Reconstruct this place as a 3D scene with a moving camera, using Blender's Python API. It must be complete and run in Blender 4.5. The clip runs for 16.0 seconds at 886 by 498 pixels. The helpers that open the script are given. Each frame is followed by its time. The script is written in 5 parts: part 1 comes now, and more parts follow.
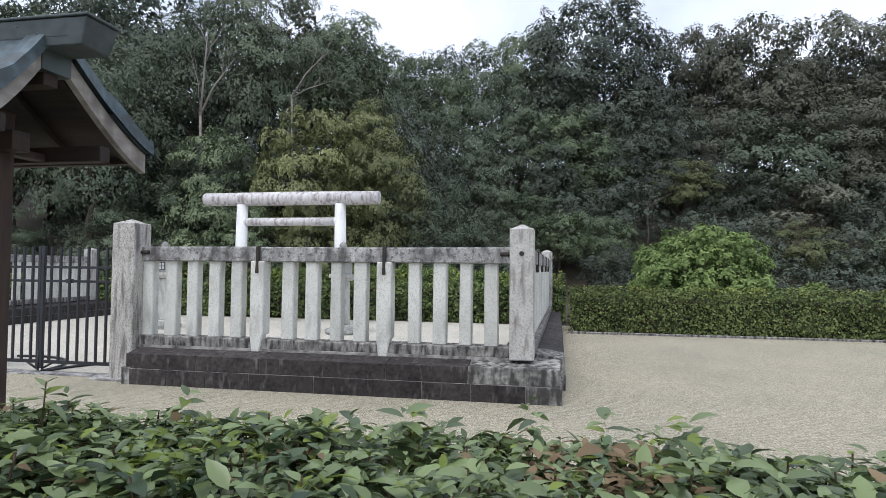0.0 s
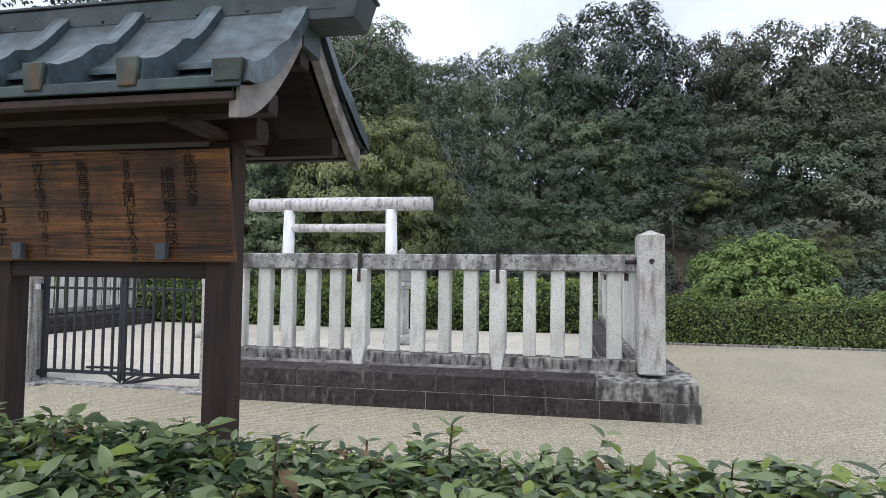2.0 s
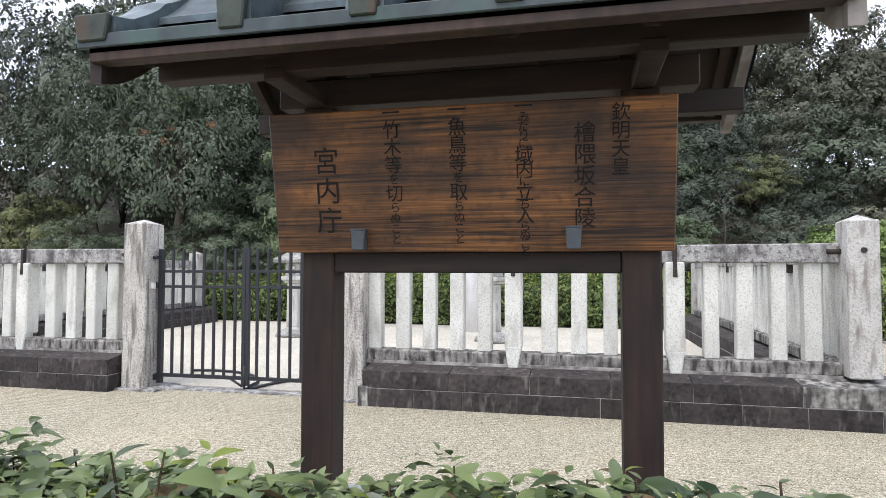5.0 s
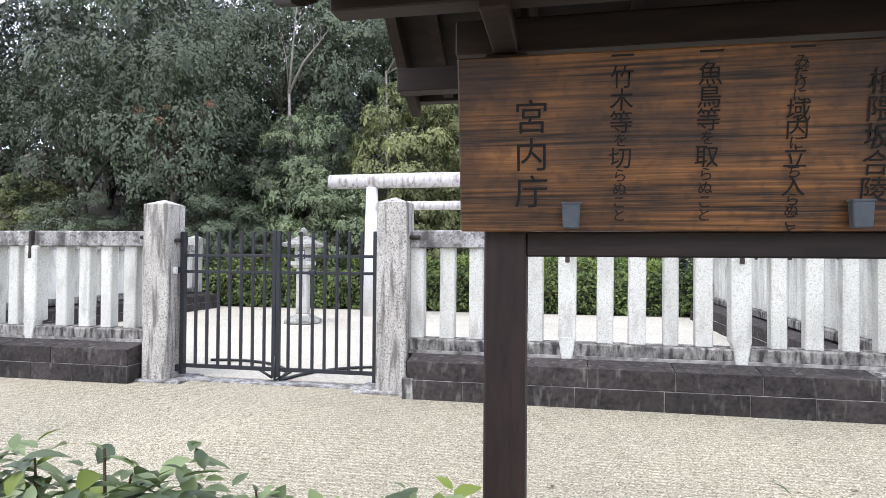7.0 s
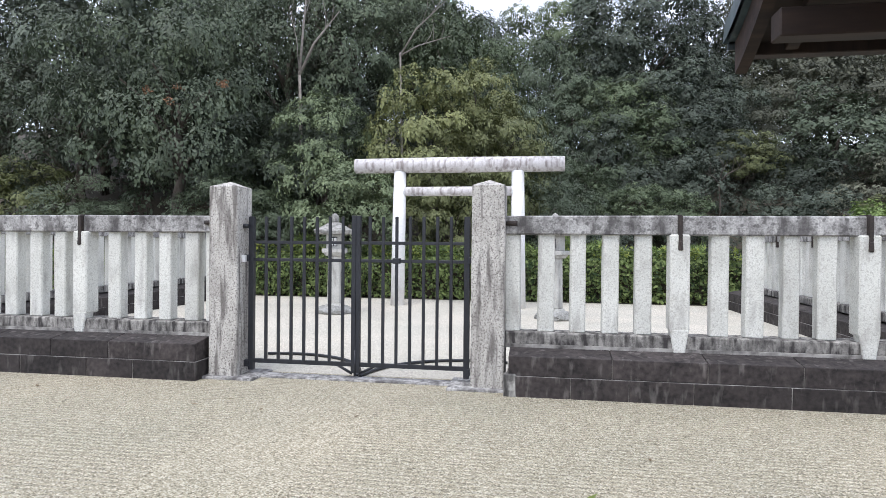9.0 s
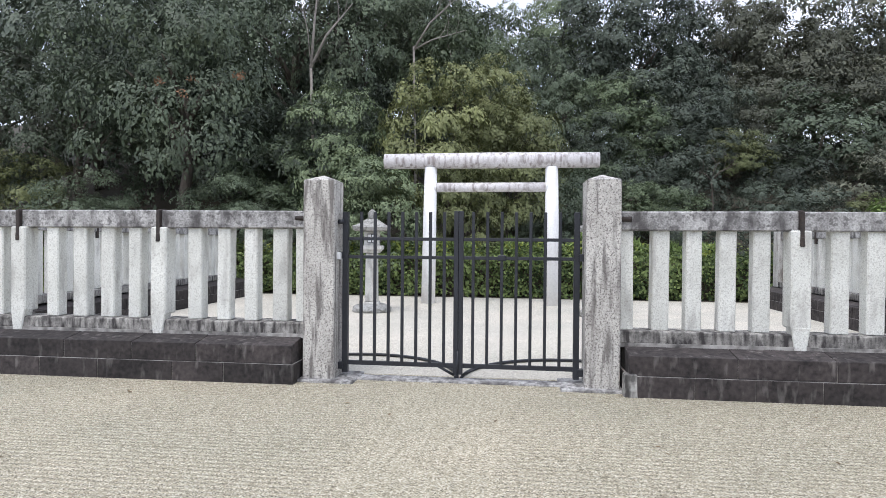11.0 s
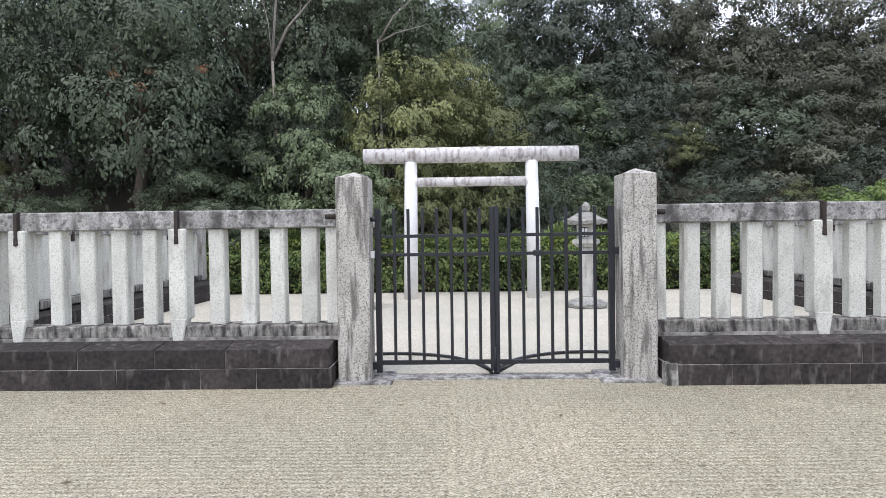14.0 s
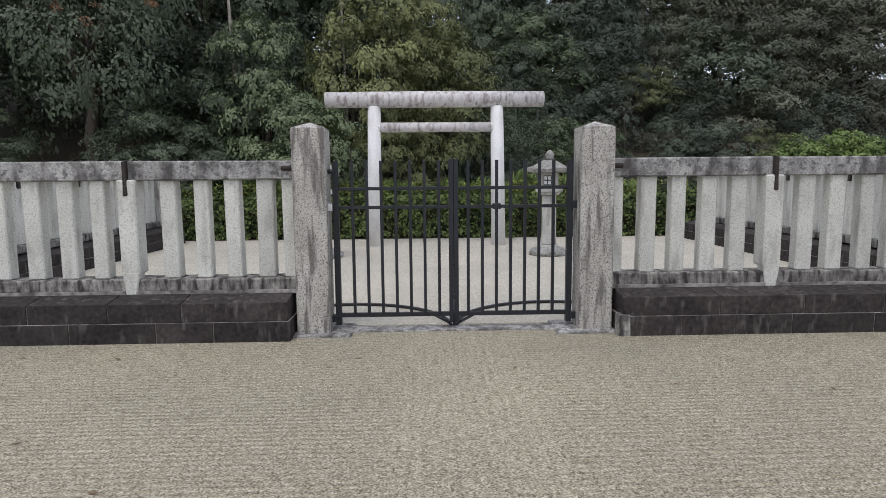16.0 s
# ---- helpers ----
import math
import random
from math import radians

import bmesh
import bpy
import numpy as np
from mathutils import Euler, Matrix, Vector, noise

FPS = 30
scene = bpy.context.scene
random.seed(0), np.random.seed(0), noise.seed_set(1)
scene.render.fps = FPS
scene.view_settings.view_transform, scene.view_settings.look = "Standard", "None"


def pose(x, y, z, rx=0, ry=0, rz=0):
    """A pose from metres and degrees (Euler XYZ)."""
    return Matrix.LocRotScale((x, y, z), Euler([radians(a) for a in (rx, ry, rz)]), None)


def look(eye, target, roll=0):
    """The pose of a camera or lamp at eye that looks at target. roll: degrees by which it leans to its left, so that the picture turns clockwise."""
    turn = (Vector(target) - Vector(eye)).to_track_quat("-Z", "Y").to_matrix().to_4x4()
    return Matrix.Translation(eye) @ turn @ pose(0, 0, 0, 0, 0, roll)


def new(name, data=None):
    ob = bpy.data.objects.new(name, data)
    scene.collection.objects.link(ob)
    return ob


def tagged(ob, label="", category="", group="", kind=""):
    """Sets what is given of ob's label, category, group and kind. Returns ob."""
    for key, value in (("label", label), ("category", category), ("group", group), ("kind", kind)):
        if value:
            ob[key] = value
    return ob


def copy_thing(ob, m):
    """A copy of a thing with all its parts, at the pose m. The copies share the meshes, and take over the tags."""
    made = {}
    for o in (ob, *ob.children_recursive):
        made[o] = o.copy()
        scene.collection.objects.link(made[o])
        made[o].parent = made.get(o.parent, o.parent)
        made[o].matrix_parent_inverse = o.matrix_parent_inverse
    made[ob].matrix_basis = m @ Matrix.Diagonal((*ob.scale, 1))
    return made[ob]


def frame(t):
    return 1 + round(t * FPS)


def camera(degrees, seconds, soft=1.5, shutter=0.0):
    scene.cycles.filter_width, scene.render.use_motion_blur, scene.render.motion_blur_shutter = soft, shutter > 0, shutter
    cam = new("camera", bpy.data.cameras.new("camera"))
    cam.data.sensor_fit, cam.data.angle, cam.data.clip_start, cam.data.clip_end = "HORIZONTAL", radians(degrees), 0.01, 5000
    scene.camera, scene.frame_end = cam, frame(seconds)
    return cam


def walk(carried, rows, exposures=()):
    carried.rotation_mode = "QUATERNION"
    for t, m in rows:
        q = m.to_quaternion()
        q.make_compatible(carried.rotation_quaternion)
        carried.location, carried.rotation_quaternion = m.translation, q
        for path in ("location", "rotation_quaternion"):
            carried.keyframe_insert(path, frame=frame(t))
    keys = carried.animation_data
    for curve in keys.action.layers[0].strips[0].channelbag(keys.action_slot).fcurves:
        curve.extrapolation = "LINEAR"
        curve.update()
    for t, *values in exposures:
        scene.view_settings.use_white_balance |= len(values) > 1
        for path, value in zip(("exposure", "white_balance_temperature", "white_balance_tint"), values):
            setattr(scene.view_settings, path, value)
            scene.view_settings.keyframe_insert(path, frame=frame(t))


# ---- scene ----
DEGREES = 72.3
cam = camera(DEGREES, 16.0, soft=0.75)
PATH = [
    (0, (0.102, -0.163, 1.41), (-0.27, 1.801, 1.477), 0.6),
    (0.5, (-0.223, -0.109, 1.42), (-0.591, 1.856, 1.481), 0.6),
    (1, (-0.556, -0.14, 1.41), (-0.926, 1.824, 1.486), 0.7),
    (1.5, (-0.867, -0.1, 1.392), (-1.237, 1.864, 1.47), 0.6),
    (2, (-1.207, -0.018, 1.406), (-1.585, 1.944, 1.497), 0.7),
    (2.5, (-1.557, -0.043, 1.397), (-1.951, 1.915, 1.493), 0.7),
    (3, (-1.888, 0.062, 1.395), (-2.302, 2.017, 1.486), 0.5),
    (3.5, (-2.175, 0.051, 1.387), (-2.61, 2.001, 1.485), 0.3),
    (4, (-2.411, 0.083, 1.383), (-2.855, 2.031, 1.468), 0.2),
    (4.5, (-2.606, 0.215, 1.39), (-3.051, 2.163, 1.468), 0.1),
    (7, (-3.5, 0.561, 1.381), (-3.886, 2.523, 1.409), 0.4),
    (7.5, (-3.751, 0.688, 1.35), (-4.127, 2.652, 1.359), 0.3),
    (8, (-4.049, 0.765, 1.364), (-4.405, 2.734, 1.37), 0.5),
    (8.5, (-4.371, 0.69, 1.367), (-4.71, 2.661, 1.371), 0.5),
    (9, (-4.695, 0.78, 1.371), (-5.018, 2.754, 1.358), 0.5),
    (11.5, (-6.29, 0.813, 1.353), (-6.501, 2.802, 1.331), 0.6),
    (12, (-6.558, 0.752, 1.385), (-6.739, 2.744, 1.377), 0.8),
    (12.5, (-6.829, 0.658, 1.395), (-6.978, 2.652, 1.377), 0.7),
    (13, (-7.073, 0.718, 1.405), (-7.186, 2.715, 1.383), 0.3),
    (13.5, (-7.096, 0.709, 1.393), (-7.172, 2.707, 1.369), -0.3),
    (14, (-6.914, 0.806, 1.38), (-6.958, 2.805, 1.338), -0.8),
    (14.5, (-6.857, 0.94, 1.231), (-6.883, 2.929, 1.017), -0.8),
    (15, (-6.851, 0.919, 1.362), (-6.863, 2.886, 1.0), -0.6),
    (15.5, (-6.837, 0.83, 1.482), (-6.816, 2.801, 1.147), -0.6),
    (16, (-6.823, 0.834, 1.482), (-6.765, 2.82, 1.249), -0.5),
]
EXPOSURES = [(0, 0.2, 6450, 10), (2, 0.2, 6500, 11), (2.5, 0.13, 6550, 12), (3.0, 0.28, 6600, 12), (3.5, 0.5, 6620, 12), (4.0, 0.64, 6600, 12), (4.5, 0.66, 6700, 12), (7, 0.86, 6450, 13), (7.5, 0.68, 6450, 13), (8, 0.57, 6450, 12), (8.5, 0.56, 6450, 12), (9, 0.54, 6450, 12),
             (12.5, 0.45, 6500, 12), (14, 0.42, 6550, 12), (14.5, 0.45, 6500, 12), (15, 0.03, 6900, 14), (15.5, -0.30, 6900, 13), (16, -0.24, 6700, 12)]
walk(cam, [(t, look(eye, target, roll)) for t, eye, target, roll in PATH], EXPOSURES)

# ---- world and sun: a bright, thinly overcast day ----
SUN_ELEVATION, SUN_TURN = radians(64), radians(200)
world = bpy.data.worlds.new("world")
scene.world = world
world.use_nodes = True
wn, wl = world.node_tree.nodes, world.node_tree.links
wn.clear()
sky = wn.new("ShaderNodeTexSky")
sky.sky_type, sky.sun_disc = "NISHITA", False
sky.sun_elevation, sky.sun_rotation = SUN_ELEVATION, SUN_TURN
sky.air_density, sky.dust_density = 1.0, 2.0
wcoord = wn.new("ShaderNodeTexCoord")
wnoise = wn.new("ShaderNodeTexNoise")
wnoise.inputs["Scale"].default_value, wnoise.inputs["Detail"].default_value = 2.2, 6.0
wramp = wn.new("ShaderNodeValToRGB")
wramp.color_ramp.elements[0].position, wramp.color_ramp.elements[1].position = 0.32, 0.58
wramp.color_ramp.elements[0].color, wramp.color_ramp.elements[1].color = (0.4, 0.4, 0.4, 1), (0.97, 0.97, 0.97, 1)
wmix = wn.new("ShaderNodeMixRGB")
wmix.inputs[2].default_value = (7.3, 7.95, 9.4, 1)
wback = wn.new("ShaderNodeBackground")
wback.inputs["Strength"].default_value = 0.13
wout = wn.new("ShaderNodeOutputWorld")
wl.new(wcoord.outputs["Generated"], wnoise.inputs["Vector"])
wl.new(wnoise.outputs[0], wramp.inputs[0])
wl.new(wramp.outputs[0], wmix.inputs[0])
wl.new(sky.outputs[0], wmix.inputs[1])
wl.new(wmix.outputs[0], wback.inputs[0])
wl.new(wback.outputs[0], wout.inputs[0])
sun_data = bpy.data.lights.new("sun", "SUN")
sun_data.energy, sun_data.angle, sun_data.color = 1.5, radians(28), (1.0, 0.98, 0.95)
sun = new("sun", sun_data)
sun.matrix_basis = look((-6, -3, 24), (-2, 8, 0))


# ---- materials ----
def material(name, dark, light, rough=0.8, grain=40.0, stain=1.5, bump=0.3, metal=0.0, stain_colour=None, stain_amount=0.0, stretch=(1, 1, 1),
             object_vary=0.0, depth=0.02, stain_at=(0.5, 0.65), speck=None, stain_map=None, contrast=(0.38, 0.72)):
    """A base colour between two tones by fine grain and broad patches, optional stains, and relief."""
    m = bpy.data.materials.new(name)
    m.use_nodes = True
    n, l = m.node_tree.nodes, m.node_tree.links
    b = n["Principled BSDF"]
    b.inputs["Roughness"].default_value, b.inputs["Metallic"].default_value = rough, metal
    geo = n.new("ShaderNodeNewGeometry")
    mapping = n.new("ShaderNodeMapping")
    mapping.inputs["Scale"].default_value = stretch
    l.new(geo.outputs["Position"], mapping.inputs[0])
    fine, broad = n.new("ShaderNodeTexNoise"), n.new("ShaderNodeTexNoise")
    fine.inputs["Scale"].default_value, fine.inputs["Detail"].default_value = grain, 4.0
    broad.inputs["Scale"].default_value, broad.inputs["Detail"].default_value = stain, 5.0
    for t in (fine, broad):
        l.new(mapping.outputs[0], t.inputs["Vector"])
    mixed = n.new("ShaderNodeMath")
    mixed.operation = "MULTIPLY_ADD"
    l.new(fine.outputs[0], mixed.inputs[0])
    mixed.inputs[1].default_value = 0.6
    half = n.new("ShaderNodeMath")
    half.operation = "MULTIPLY"
    half.inputs[1].default_value = 0.5
    l.new(broad.outputs[0], half.inputs[0])
    l.new(half.outputs[0], mixed.inputs[2])
    ramp = n.new("ShaderNodeValToRGB")
    ramp.color_ramp.elements[0].position, ramp.color_ramp.elements[1].position = contrast
    ramp.color_ramp.elements[0].color, ramp.color_ramp.elements[1].color = (*dark, 1), (*light, 1)
    l.new(mixed.outputs[0], ramp.inputs[0])
    colour = ramp.outputs[0]
    if stain_colour:
        streak = n.new("ShaderNodeTexNoise")
        streak.inputs["Scale"].default_value, streak.inputs["Detail"].default_value = 1.0, 7.0
        smap = n.new("ShaderNodeMapping")
        smap.inputs["Scale"].default_value = stain_map or (stain * 3, stain * 3, stain * 0.8)
        l.new(geo.outputs["Position"], smap.inputs[0])
        l.new(smap.outputs[0], streak.inputs["Vector"])
        sramp = n.new("ShaderNodeValToRGB")
        sramp.color_ramp.elements[0].position, sramp.color_ramp.elements[1].position = stain_at
        sramp.color_ramp.elements[1].color = (stain_amount, stain_amount, stain_amount, 1)
        l.new(streak.outputs[0], sramp.inputs[0])
        mix = n.new("ShaderNodeMixRGB")
        mix.inputs[2].default_value = (*stain_colour, 1)
        l.new(sramp.outputs[0], mix.inputs[0])
        l.new(colour, mix.inputs[1])
        colour = mix.outputs[0]
    if speck:
        dots = n.new("ShaderNodeTexNoise")
        dots.inputs["Scale"].default_value, dots.inputs["Detail"].default_value = speck[2], 2.0
        l.new(geo.outputs["Position"], dots.inputs["Vector"])
        dramp = n.new("ShaderNodeValToRGB")
        dramp.color_ramp.elements[0].position, dramp.color_ramp.elements[1].position = 0.52, 0.66
        dramp.color_ramp.elements[1].color = (speck[1], speck[1], speck[1], 1)
        l.new(dots.outputs[0], dramp.inputs[0])
        dmix = n.new("ShaderNodeMixRGB")
        dmix.inputs[2].default_value = (*speck[0], 1)
        l.new(dramp.outputs[0], dmix.inputs[0])
        l.new(colour, dmix.inputs[1])
        colour = dmix.outputs[0]
    if object_vary:
        info = n.new("ShaderNodeObjectInfo")
        hsv = n.new("ShaderNodeHueSaturation")
        rng = n.new("ShaderNodeMapRange")
        rng.inputs["To Min"].default_value, rng.inputs["To Max"].default_value = 1 - object_vary, 1 + object_vary
        l.new(info.outputs["Random"], rng.inputs[0])
        l.new(rng.outputs[0], hsv.inputs["Value"])
        l.new(colour, hsv.inputs["Color"])
        colour = hsv.outputs[0]
    l.new(colour, b.inputs["Base Color"])
    if bump:
        bm = n.new("ShaderNodeBump")
        bm.inputs["Strength"].default_value, bm.inputs["Distance"].default_value = bump, depth
        l.new(mixed.outputs[0], bm.inputs["Height"])
        l.new(bm.outputs[0], b.inputs["Normal"])
    return m


def leaf_material(name, dark, light, rough=0.6, shine=0.18, thin=0.15, object_vary=0.25, hue=0.02, spread=0.7):
    """Foliage: tone by leaf and by plant, a little light through the blade."""
    m = bpy.data.materials.new(name)
    m.use_nodes = True
    n, l = m.node_tree.nodes, m.node_tree.links
    b = n["Principled BSDF"]
    b.inputs["Roughness"].default_value = rough
    b.inputs["Specular IOR Level"].default_value = shine
    geo, info = n.new("ShaderNodeNewGeometry"), n.new("ShaderNodeObjectInfo")
    patch = n.new("ShaderNodeTexNoise")
    patch.inputs["Scale"].default_value, patch.inputs["Detail"].default_value = 0.9, 3.0
    l.new(geo.outputs["Position"], patch.inputs["Vector"])
    mixed = n.new("ShaderNodeMath")
    mixed.operation = "ADD"
    calm = n.new("ShaderNodeMath")
    calm.operation = "MULTIPLY_ADD"
    calm.inputs[1].default_value, calm.inputs[2].default_value = spread, 0.5 - spread / 2
    l.new(geo.outputs["Random Per Island"], calm.inputs[0])
    l.new(calm.outputs[0], mixed.inputs[0])
    l.new(patch.outputs[0], mixed.inputs[1])
    ramp = n.new("ShaderNodeValToRGB")
    ramp.color_ramp.elements[0].position, ramp.color_ramp.elements[1].position = 0.3, 0.95
    ramp.color_ramp.elements[0].color, ramp.color_ramp.elements[1].color = (*dark, 1), (*light, 1)
    scale = n.new("ShaderNodeMath")
    scale.operation = "MULTIPLY"
    scale.inputs[1].default_value = 0.62
    l.new(mixed.outputs[0], scale.inputs[0])
    l.new(scale.outputs[0], ramp.inputs[0])
    hsv = n.new("ShaderNodeHueSaturation")
    v, h = n.new("ShaderNodeMapRange"), n.new("ShaderNodeMapRange")
    v.inputs["To Min"].default_value, v.inputs["To Max"].default_value = 1 - object_vary, 1 + object_vary
    h.inputs["To Min"].default_value, h.inputs["To Max"].default_value = 0.5 + hue, 0.5 - hue
    l.new(info.outputs["Random"], v.inputs[0])
    l.new(info.outputs["Random"], h.inputs[0])
    l.new(v.outputs[0], hsv.inputs["Value"])
    l.new(h.outputs[0], hsv.inputs["Hue"])
    l.new(ramp.outputs[0], hsv.inputs["Color"])
    l.new(hsv.outputs[0], b.inputs["Base Color"])
    through_leaf = n.new("ShaderNodeBsdfTranslucent")
    l.new(hsv.outputs[0], through_leaf.inputs[0])
    mixs = n.new("ShaderNodeMixShader")
    mixs.inputs[0].default_value = thin
    l.new(b.outputs[0], mixs.inputs[1])
    l.new(through_leaf.outputs[0], mixs.inputs[2])
    l.new(mixs.outputs[0], n["Material Output"].inputs[0])
    return m


def gravel_material(name, tones, pebble, rake, rake_depth, swept=None):
    """Small pebbles of several tones, with rake furrows along x; swept: a strip of furrows along y."""
    m = bpy.data.materials.new(name)
    m.use_nodes = True
    n, l = m.node_tree.nodes, m.node_tree.links
    b = n["Principled BSDF"]
    b.inputs["Roughness"].default_value = 0.9
    geo = n.new("ShaderNodeNewGeometry")
    vor = n.new("ShaderNodeTexVoronoi")
    vor.inputs["Scale"].default_value = pebble
    l.new(geo.outputs["Position"], vor.inputs["Vector"])
    patch = n.new("ShaderNodeTexNoise")
    patch.inputs["Scale"].default_value, patch.inputs["Detail"].default_value = 0.7, 5.0
    l.new(geo.outputs["Position"], patch.inputs["Vector"])
    sep = n.new("ShaderNodeSeparateColor")
    l.new(vor.outputs["Color"], sep.inputs[0])
    ramp = n.new("ShaderNodeValToRGB")
    e = ramp.color_ramp.elements
    e[0].position, e[0].color = 0.0, (*tones[0], 1)
    e[1].position, e[1].color = 1.0, (*tones[-1], 1)
    for i, t in enumerate(tones[1:-1]):
        x = e.new((i + 1) / (len(tones) - 1))
        x.color = (*t, 1)
    l.new(sep.outputs[0], ramp.inputs[0])
    tint = n.new("ShaderNodeMixRGB")
    tint.blend_type = "MULTIPLY"
    tint.inputs[0].default_value = 1.0
    tr = n.new("ShaderNodeValToRGB")
    tr.color_ramp.elements[0].position, tr.color_ramp.elements[1].position = 0.3, 0.7
    tr.color_ramp.elements[0].color, tr.color_ramp.elements[1].color = (0.82, 0.84, 0.82, 1), (1.0, 0.99, 0.96, 1)
    l.new(patch.outputs[0], tr.inputs[0])
    l.new(ramp.outputs[0], tint.inputs[1])
    l.new(tr.outputs[0], tint.inputs[2])
    l.new(tint.outputs[0], b.inputs["Base Color"])
    wave = n.new("ShaderNodeTexWave")
    wave.bands_direction = "Y"
    wave.inputs["Scale"].default_value, wave.inputs["Distortion"].default_value = rake, 0.22
    wave.inputs["Detail"].default_value, wave.inputs["Detail Scale"].default_value = 2.0, 0.6
    l.new(geo.outputs["Position"], wave.inputs["Vector"])
    furrow = wave.outputs["Fac"]
    if swept:
        xyz, off, away, mask = n.new("ShaderNodeSeparateXYZ"), n.new("ShaderNodeMath"), n.new("ShaderNodeMath"), n.new("ShaderNodeMapRange")
        off.operation, away.operation = "ADD", "ABSOLUTE"
        off.inputs[1].default_value = -swept[0]
        mask.inputs["From Min"].default_value, mask.inputs["From Max"].default_value = swept[1], swept[1] - 0.1
        across = n.new("ShaderNodeTexWave")
        across.bands_direction = "X"
        across.inputs["Scale"].default_value, across.inputs["Distortion"].default_value = rake * 0.7, 0.3
        both = n.new("ShaderNodeMixRGB")
        l.new(geo.outputs["Position"], xyz.inputs[0])
        l.new(xyz.outputs[0], off.inputs[0])
        l.new(off.outputs[0], away.inputs[0])
        l.new(away.outputs[0], mask.inputs[0])
        l.new(geo.outputs["Position"], across.inputs["Vector"])
        l.new(mask.outputs[0], both.inputs[0])
        l.new(wave.outputs["Fac"], both.inputs[1])
        l.new(across.outputs["Fac"], both.inputs[2])
        furrow = both.outputs[0]
    b1, b2 = n.new("ShaderNodeBump"), n.new("ShaderNodeBump")
    b1.inputs["Strength"].default_value, b1.inputs["Distance"].default_value = 0.8, rake_depth
    b2.inputs["Strength"].default_value, b2.inputs["Distance"].default_value = 0.9, 0.007
    b2.invert = True
    l.new(furrow, b1.inputs["Height"])
    l.new(vor.outputs["Distance"], b2.inputs["Height"])
    l.new(b1.outputs[0], b2.inputs["Normal"])
    l.new(b2.outputs[0], b.inputs["Normal"])
    return m


GRAVEL = gravel_material("raked_gravel", [(0.14, 0.122, 0.082), (0.388, 0.342, 0.252), (0.468, 0.418, 0.315), (0.74, 0.69, 0.575)], 115, 5.4, 0.015, (-6.54, 0.5))
WHITE_GRAVEL = gravel_material("pale_gravel", [(0.42, 0.385, 0.335), (0.58, 0.54, 0.475), (0.72, 0.68, 0.61)], 80, 2.0, 0.004)
# soil colour; also the dark boxes that paint the shade inside the hedges
SOIL_AND_SHADE = material("forest_soil_and_hedge_shade", (0.02, 0.018, 0.012), (0.07, 0.055, 0.035), 0.95, 30, 1.0, 0.8)
STONE = material("pale_granite", (0.50, 0.50, 0.46), (0.75, 0.75, 0.70), 0.85, 90, 2.0, 0.35, stain_colour=(0.20, 0.18, 0.17), stain_amount=0.5,
                 object_vary=0.08, depth=0.008, stain_map=(9, 9, 2.2), stain_at=(0.52, 0.72), speck=((0.25, 0.23, 0.20), 0.42, 62))
RAIL_STONE = material("lichened_granite", (0.19, 0.185, 0.18), (0.56, 0.55, 0.535), 0.9, 60, 3.0, 0.4, stain_colour=(0.05, 0.045, 0.045), stain_amount=0.85,
                      object_vary=0.08, depth=0.008, stain_map=(9, 9, 3.0), stain_at=(0.43, 0.66), speck=((0.07, 0.065, 0.065), 0.7, 26))
BASE_STONE = material("black_stained_base", (0.10, 0.095, 0.09), (0.50, 0.48, 0.44), 0.9, 30, 5.0, 0.4, stain_colour=(0.03, 0.026, 0.026), stain_amount=0.95,
                      object_vary=0.1, depth=0.008, stain_at=(0.42, 0.60), speck=((0.05, 0.045, 0.045), 0.6, 30))
POST_STONE = material("speckled_granite", (0.33, 0.31, 0.285), (0.62, 0.60, 0.555), 0.9, 60, 3.0, 0.5, stain_colour=(0.06, 0.05, 0.048), stain_amount=0.72,
                      depth=0.008, stain_map=(16, 16, 2.0), stain_at=(0.50, 0.64), speck=((0.11, 0.095, 0.09), 0.8, 66))
PLINTH_STONE = material("black_mossed_stone", (0.011, 0.009, 0.009), (0.060, 0.050, 0.048), 0.9, 22, 4.0, 0.6, stain_colour=(0.33, 0.31, 0.29),
                        stain_amount=0.42, object_vary=0.3, depth=0.01, stain_map=(15, 15, 4.0), stain_at=(0.57, 0.82))
PALE_PLINTH = material("bleached_corner_stone", (0.10, 0.095, 0.09), (0.45, 0.44, 0.41), 0.9, 25, 4.0, 0.5, stain_colour=(0.03, 0.028, 0.027), stain_amount=0.9,
                       depth=0.01, stain_at=(0.42, 0.6))
MORTAR = material("pale_mortar", (0.06, 0.056, 0.053), (0.46, 0.44, 0.41), 0.95, 14, 3.0, 0.3)
TORII = material("white_paint", (0.70, 0.70, 0.70), (0.86, 0.86, 0.86), 0.6, 30, 2.0, 0.1, stain_colour=(0.45, 0.42, 0.40), stain_amount=0.25, depth=0.004)
TORII_BEAM = material("weathered_white_paint", (0.52, 0.49, 0.49), (0.72, 0.70, 0.70), 0.7, 30, 4.0, 0.2, stain_colour=(0.20, 0.16, 0.15), stain_amount=0.75, depth=0.004, stain_map=(13, 13, 2.5),
                      stain_at=(0.48, 0.66))
LANTERN = material("lantern_granite", (0.34, 0.34, 0.32), (0.62, 0.61, 0.57), 0.85, 80, 4.0, 0.4, stain_colour=(0.2, 0.19, 0.17), stain_amount=0.5, depth=0.008)
